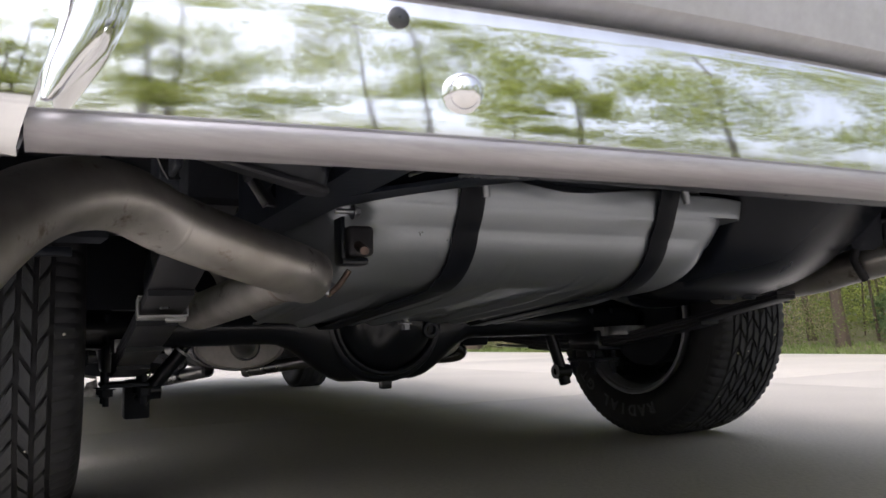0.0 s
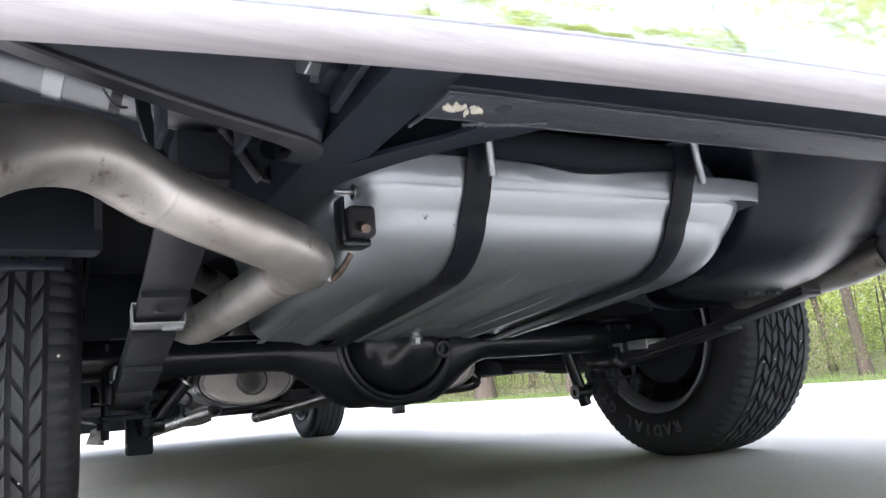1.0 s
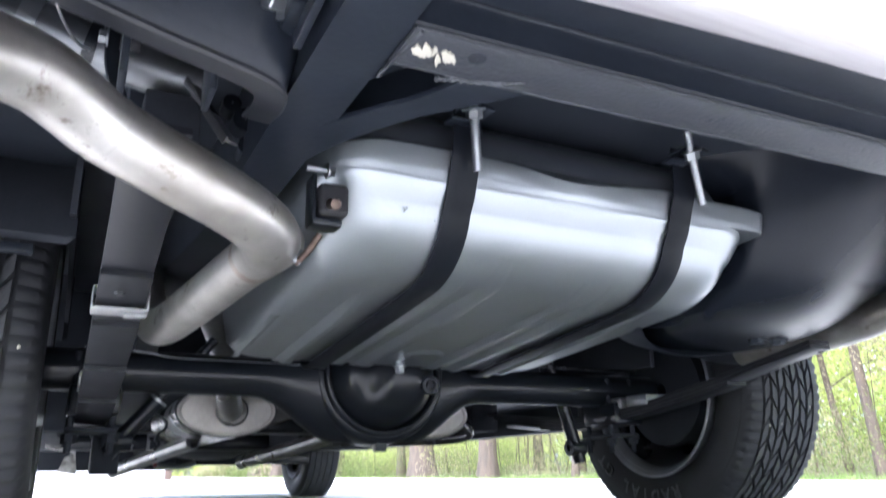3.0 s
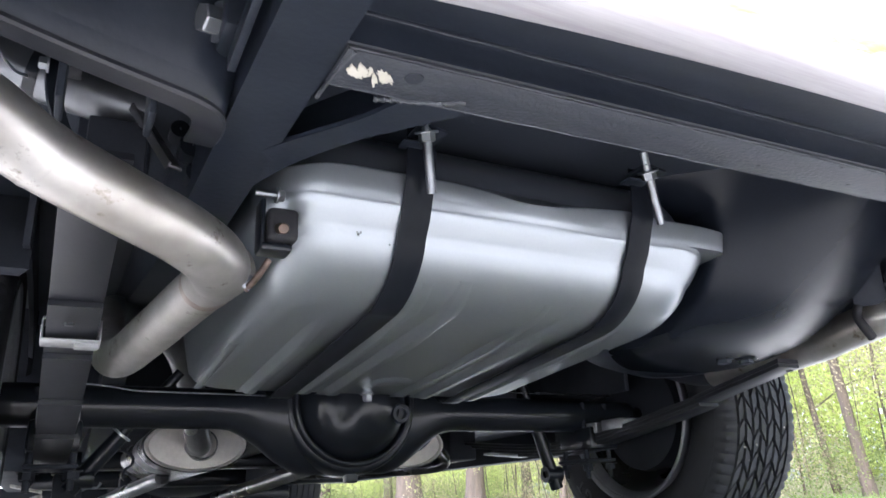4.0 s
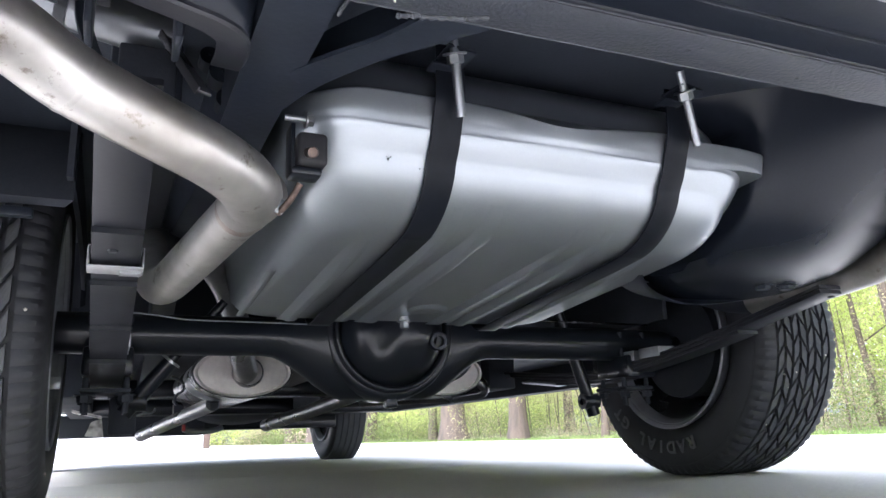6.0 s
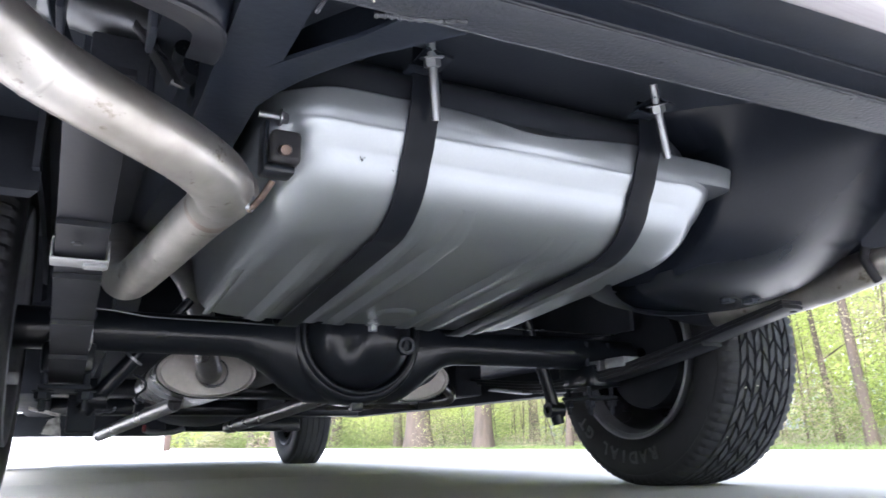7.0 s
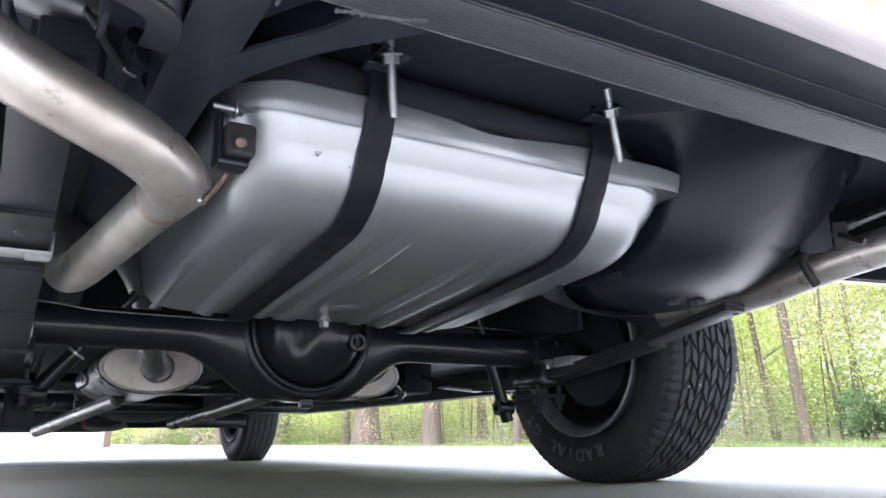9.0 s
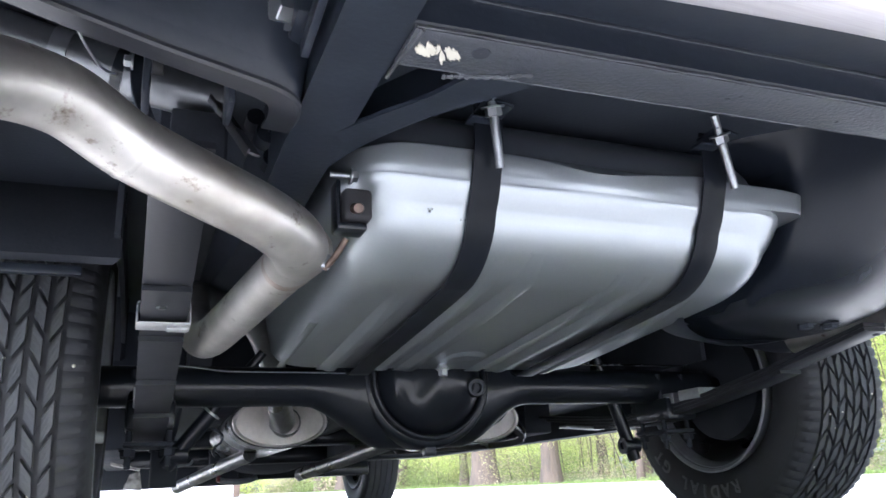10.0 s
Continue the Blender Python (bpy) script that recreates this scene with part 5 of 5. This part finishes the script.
    rings(bm, [[(-0.395, 0.905 + q, 0.236), (-0.350, 0.905 + q, 0.228), (-0.309, 0.905 + q, 0.219), (-0.315, 0.905 + q, 0.207), (-0.365, 0.905 + q, 0.186)] for q in (0.0, 0.004)])
    part("gusset_plate", bm, M_MUFB, CAR, "thin dark gusset with a bright edge")
    bm = B()
    tube(bm, spline([(-0.285, 1.7, 0.168), (-0.26, 1.7, 0.160), (-0.204, 1.7, 0.157), (-0.165, 1.7, 0.162), (-0.136, 1.7, 0.173)], 6), 0.011, 14)
    part("oil_line", bm, M_ZINC, CAR, "bright curved metal line")
    bm = B()
    box(bm, -0.292, -0.278, 1.68, 1.70, 0.160, 0.186, 0.003)
    part("connector", bm, M_RED, CAR, "small dark red connector")
    bm = B()
    box(bm, -0.86, -0.17, 2.0, 2.12, 0.149, 0.24, 0.014)
    part("front_crossmember", bm, M_ARCH, CAR, "black front cross-member")
    bm = B()
    tube(bm, spline([(0.24, 0.42, 0.30), (0.31, 0.37, 0.27), (0.35, 0.36, 0.225), (0.30, 0.40, 0.212), (0.2, 0.55, 0.215), (0.1, 0.8, 0.22)], 6), 0.017, 14)
    part("crossover_pipe", bm, M_MUFB, CAR, "dark bent pipe beyond the axle")
    bm = B()
    box(bm, 0.44, 0.56, 0.30, 0.34, 0.27, 0.276, 0.002, Matrix.Rotation(radians(4), 4, "Y"))
    part("heat_plate", bm, M_CLIP, CAR, "thin grey plate")


front_gear()


# ---- raised sidewall lettering on the rear wheels ----
def sidewall_word(word, x, facing, radius, start, step, size):
    """Raised letters round a tyre's side, their tops outward."""
    deps = bpy.context.evaluated_depsgraph_get()
    for k, ch in enumerate(word):
        cu = bpy.data.curves.new("letter", "FONT")
        cu.body, cu.size, cu.extrude, cu.align_x, cu.offset = ch, size, 0.0016, "CENTER", 0.0009
        tmp = bpy.data.objects.new("letter", cu)
        scene.collection.objects.link(tmp)
        deps.update()
        me = bpy.data.meshes.new_from_object(tmp.evaluated_get(deps))
        bpy.data.objects.remove(tmp)
        bpy.data.curves.remove(cu)
        ob = new("letter", me)
        me.materials.append(M_LETTER)
        ob.parent = CAR
        a = start + step * k
        up = Vector((0, math.sin(a), -math.cos(a)))
        out = Vector((facing, 0, 0))
        right = up.cross(out)
        m = Matrix((right, up, out)).transposed().to_4x4()
        m.translation = Vector((x, 0, AXLE_Z)) + up * radius
        ob.matrix_basis = m
        if k == 0:
            tagged(ob, "raised black sidewall letter")


sidewall_word("RADIAL", 0.6545, -1, 0.230, -0.30, 0.145, 0.040)
sidewall_word("GT", 0.6545, -1, 0.230, 0.72, 0.145, 0.040)


# ---- trees round the drive ----
def tree(x, y, r, h, lean=(0, 0), leaves=500, rng=None, bare=0.35, group="woodland trees", label="", leaf=0.09, spread=0.07):
    rng = rng or random.Random(1)
    base = Vector((x, y, lie(x, y) - 0.1))
    t = tagged(empty("tree"), label or "tall trunk with rough bark and fresh green spring leaves", "tree", group)
    t.location = base
    top = Vector((lean[0] * h, lean[1] * h, h))
    line = spline([Vector((0, 0, 0)), top * 0.3 + Vector((rng.uniform(-1, 1) * 0.08, rng.uniform(-1, 1) * 0.08, 0)), top * 0.65 + Vector((rng.uniform(-1, 1) * 0.15, rng.uniform(-1, 1) * 0.15, 0)), top], 5)
    bm = B()
    tube(bm, line, lambda u: r * (1.0 - 0.72 * u) + r * 0.4 * math.exp(-u * h / 0.3), 14)
    tips = []
    for k in range(9):
        u = rng.uniform(0.25, 0.95)
        p = line[int(u * (len(line) - 1))]
        a = rng.uniform(0, math.tau)
        ln = h * rng.uniform(0.14, 0.3) * (1.15 - u * 0.6)
        q = p + Vector((math.cos(a) * ln, math.sin(a) * ln, ln * rng.uniform(0.1, 0.8)))
        mid = p.lerp(q, 0.5) + Vector((0, 0, ln * 0.12))
        tube(bm, spline([p, mid, q], 4), lambda w, r0=r * 0.3 * (1.1 - u * 0.7): r0 * (1 - 0.8 * w), 7)
        tips += [q, mid]
        for _ in range(3):
            a2 = a + rng.uniform(-1.2, 1.2)
            q2 = mid + Vector((math.cos(a2), math.sin(a2), rng.uniform(0, 0.9))) * ln * 0.5
            tube(bm, [mid, mid.lerp(q2, 0.5) + Vector((0, 0, 0.03)), q2], lambda w, r0=r * 0.12: r0 * (1 - 0.7 * w), 5)
            tips.append(q2)
    part("trunk", bm, M_BARK, t)
    lv = Leaves(rng.randrange(10 ** 6))
    for q in tips:
        lv.cloud(q, (h * spread, h * spread, h * spread * 0.7), leaves // len(tips), leaf)
    lv.build("crown", M_LEAF, t)
    return t


RNG = random.Random(5)
WOOD_TREES = [(7.0, 14.9, 0.30, 9, 0, 0), (7.1, 12.0, 0.19, 9, 0.01, 0), (7.6, 4.05, 0.065, 8, -0.03, 0.055), (7.1, 9.1, 0.06, 7, 0.02, 0), (7.6, 17.5, 0.12, 8, 0.03, 0), (7.4, 22.0, 0.2, 9, 0, 0), (7.2, 29.0, 0.22, 9, 0, 0), (7.9, 36.0, 0.25, 10, 0, 0),
              (8.6, 6.9, 0.045, 7, 0.04, -0.03), (9.2, 5.6, 0.05, 7, -0.05, 0.04), (9.6, 3.9, 0.04, 7, 0.06, 0), (9.0, 2.2, 0.09, 8, -0.03, 0.02), (10.5, 8.8, 0.06, 8, 0.03, 0), (9.8, 12.5, 0.09, 8, -0.03, 0), (11.0, 16, 0.14, 9, 0, 0), (8.4, 0.4, 0.12, 8, 0, 0),
              (3.0, 47.5, 0.2, 9, 0, 0), (-1.5, 48.0, 0.25, 10, 0, 0), (-6.0, 47.5, 0.2, 9, 0, 0), (12.0, 6.0, 0.07, 8, 0.05, 0), (12.5, 3.5, 0.1, 8, -0.04, 0)]
for x, y, r, h, lx, ly in WOOD_TREES:
    tree(x, y, r, h, (lx, ly), 5200, RNG, leaf=0.03)
lv, dry, deep = Leaves(21), Leaves(22), Leaves(24)
for k in range(700):
    if k < 470:
        y = 1.0 + 22 * RNG.random() ** 1.2
        x = 6.9 + 7.5 * RNG.random() ** 1.3
    else:
        y = RNG.uniform(20, 50)
        x = RNG.uniform(7.2, 13) if y < 47 or RNG.random() < 0.3 else RNG.uniform(-12, 7)
    z = 3.8 * RNG.random() ** 1.1
    s = RNG.uniform(0.5, 1.1)
    # clumps near the soil always take the leaf with shade painted in
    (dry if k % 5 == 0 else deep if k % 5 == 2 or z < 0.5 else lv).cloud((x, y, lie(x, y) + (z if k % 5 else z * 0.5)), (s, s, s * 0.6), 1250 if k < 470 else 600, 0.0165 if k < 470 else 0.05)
for k in range(330):
    x, y = RNG.uniform(14, 22), RNG.uniform(-4, 44)
    if k > 200:
        x, y = RNG.uniform(-14, 16), RNG.uniform(49, 56)
    lv.cloud((x, y, lie(x, y) + RNG.uniform(0.1, 6.0)), (1.8, 1.8, 1.2), 500, 0.10)
tagged(lv.build("undergrowth", M_LEAF2), "pale green spring undergrowth between the trunks", "undergrowth", kind="stuff")
tagged(deep.build("thicket", M_DEEP), "low and inner leaves of the wood, shade painted in as a deeper green", "thicket", kind="stuff")
tagged(dry.build("dry_brush", M_DRY), "tan dry brush and last year's leaves", "brush", kind="stuff")
bm = B()
for k in range(150):
    x, y = 7.3 + 9 * RNG.random() ** 1.2, RNG.uniform(0, 40)
    p = Vector((x, y, lie(x, y) - 0.1))
    q = p + Vector((RNG.uniform(-0.5, 0.5), RNG.uniform(-0.5, 0.5), RNG.uniform(3, 6)))
    tube(bm, spline([p, p.lerp(q, 0.5) + Vector((RNG.uniform(-0.3, 0.3), RNG.uniform(-0.3, 0.3), 0)), q], 4), lambda w, r0=RNG.uniform(0.007, 0.026): r0 * (1 - 0.6 * w), 6)
tagged(part("saplings", bm, M_BARK), "thin grey-brown saplings in the wood", "saplings", kind="stuff")
bm = B()
for k in range(26000):
    if RNG.random() < 0.93:
        x, y = DRIVE_X + 0.02 + RNG.random() ** 2 * 2.2, RNG.uniform(-4, 30)
    else:
        x, y = RNG.uniform(-10, DRIVE_X + 2), DRIVE_Y + 0.02 + RNG.random() ** 2 * 3.0
    z = lie(x, y) - 0.01
    a = RNG.uniform(0, math.tau)
    h, w = RNG.uniform(0.03, 0.09), 0.012
    dx, dy = math.cos(a) * w, math.sin(a) * w
    vs = [bm.verts.new(p) for p in ((x - dx, y - dy, z), (x + dx, y + dy, z), (x + RNG.uniform(-0.03, 0.03), y + RNG.uniform(-0.03, 0.03), z + h))]
    bm.faces.new(vs)
tagged(part("grass", bm, M_GRASS), "short yellow-green grass along the edge of the drive", "grass", kind="stuff")
lv = Leaves(23)
for k in range(680):
    a = RNG.uniform(math.pi * 0.62, math.pi * 1.75)
    d = RNG.uniform(17, 30)
    x, y = math.sin(a) * d, math.cos(a) * d
    lv.cloud((x, y, lie(x, y) + 0.3 + 13.0 * RNG.random() ** 1.5), (1.4, 1.4, 0.8), 240, 0.10)
tagged(lv.build("undergrowth", M_LEAF2), "pale green woodland foliage across the drive", "undergrowth", kind="stuff")
for k in range(22):
    a, d = math.pi * (0.60 + 1.12 * (k + RNG.uniform(-0.6, 1.4)) / 22), RNG.uniform(17, 27)
    tree(math.sin(a) * d, math.cos(a) * d, RNG.uniform(0.09, 0.19), RNG.uniform(7.0, 15.0), (RNG.uniform(-0.06, 0.06), RNG.uniform(-0.06, 0.06)), 4600, RNG, leaf=0.09, spread=0.075)
ever = Leaves(31)
for k in range(18):
    ever.cloud((8.9 + RNG.uniform(-0.5, 0.5), 3.85 + RNG.uniform(-0.5, 0.5), RNG.uniform(0.12, 0.55)), (0.2, 0.2, 0.14), 260, 0.026)
tagged(ever.build("shrub", M_EVER), "small dark evergreen shrub at the edge of the wood", "shrub")
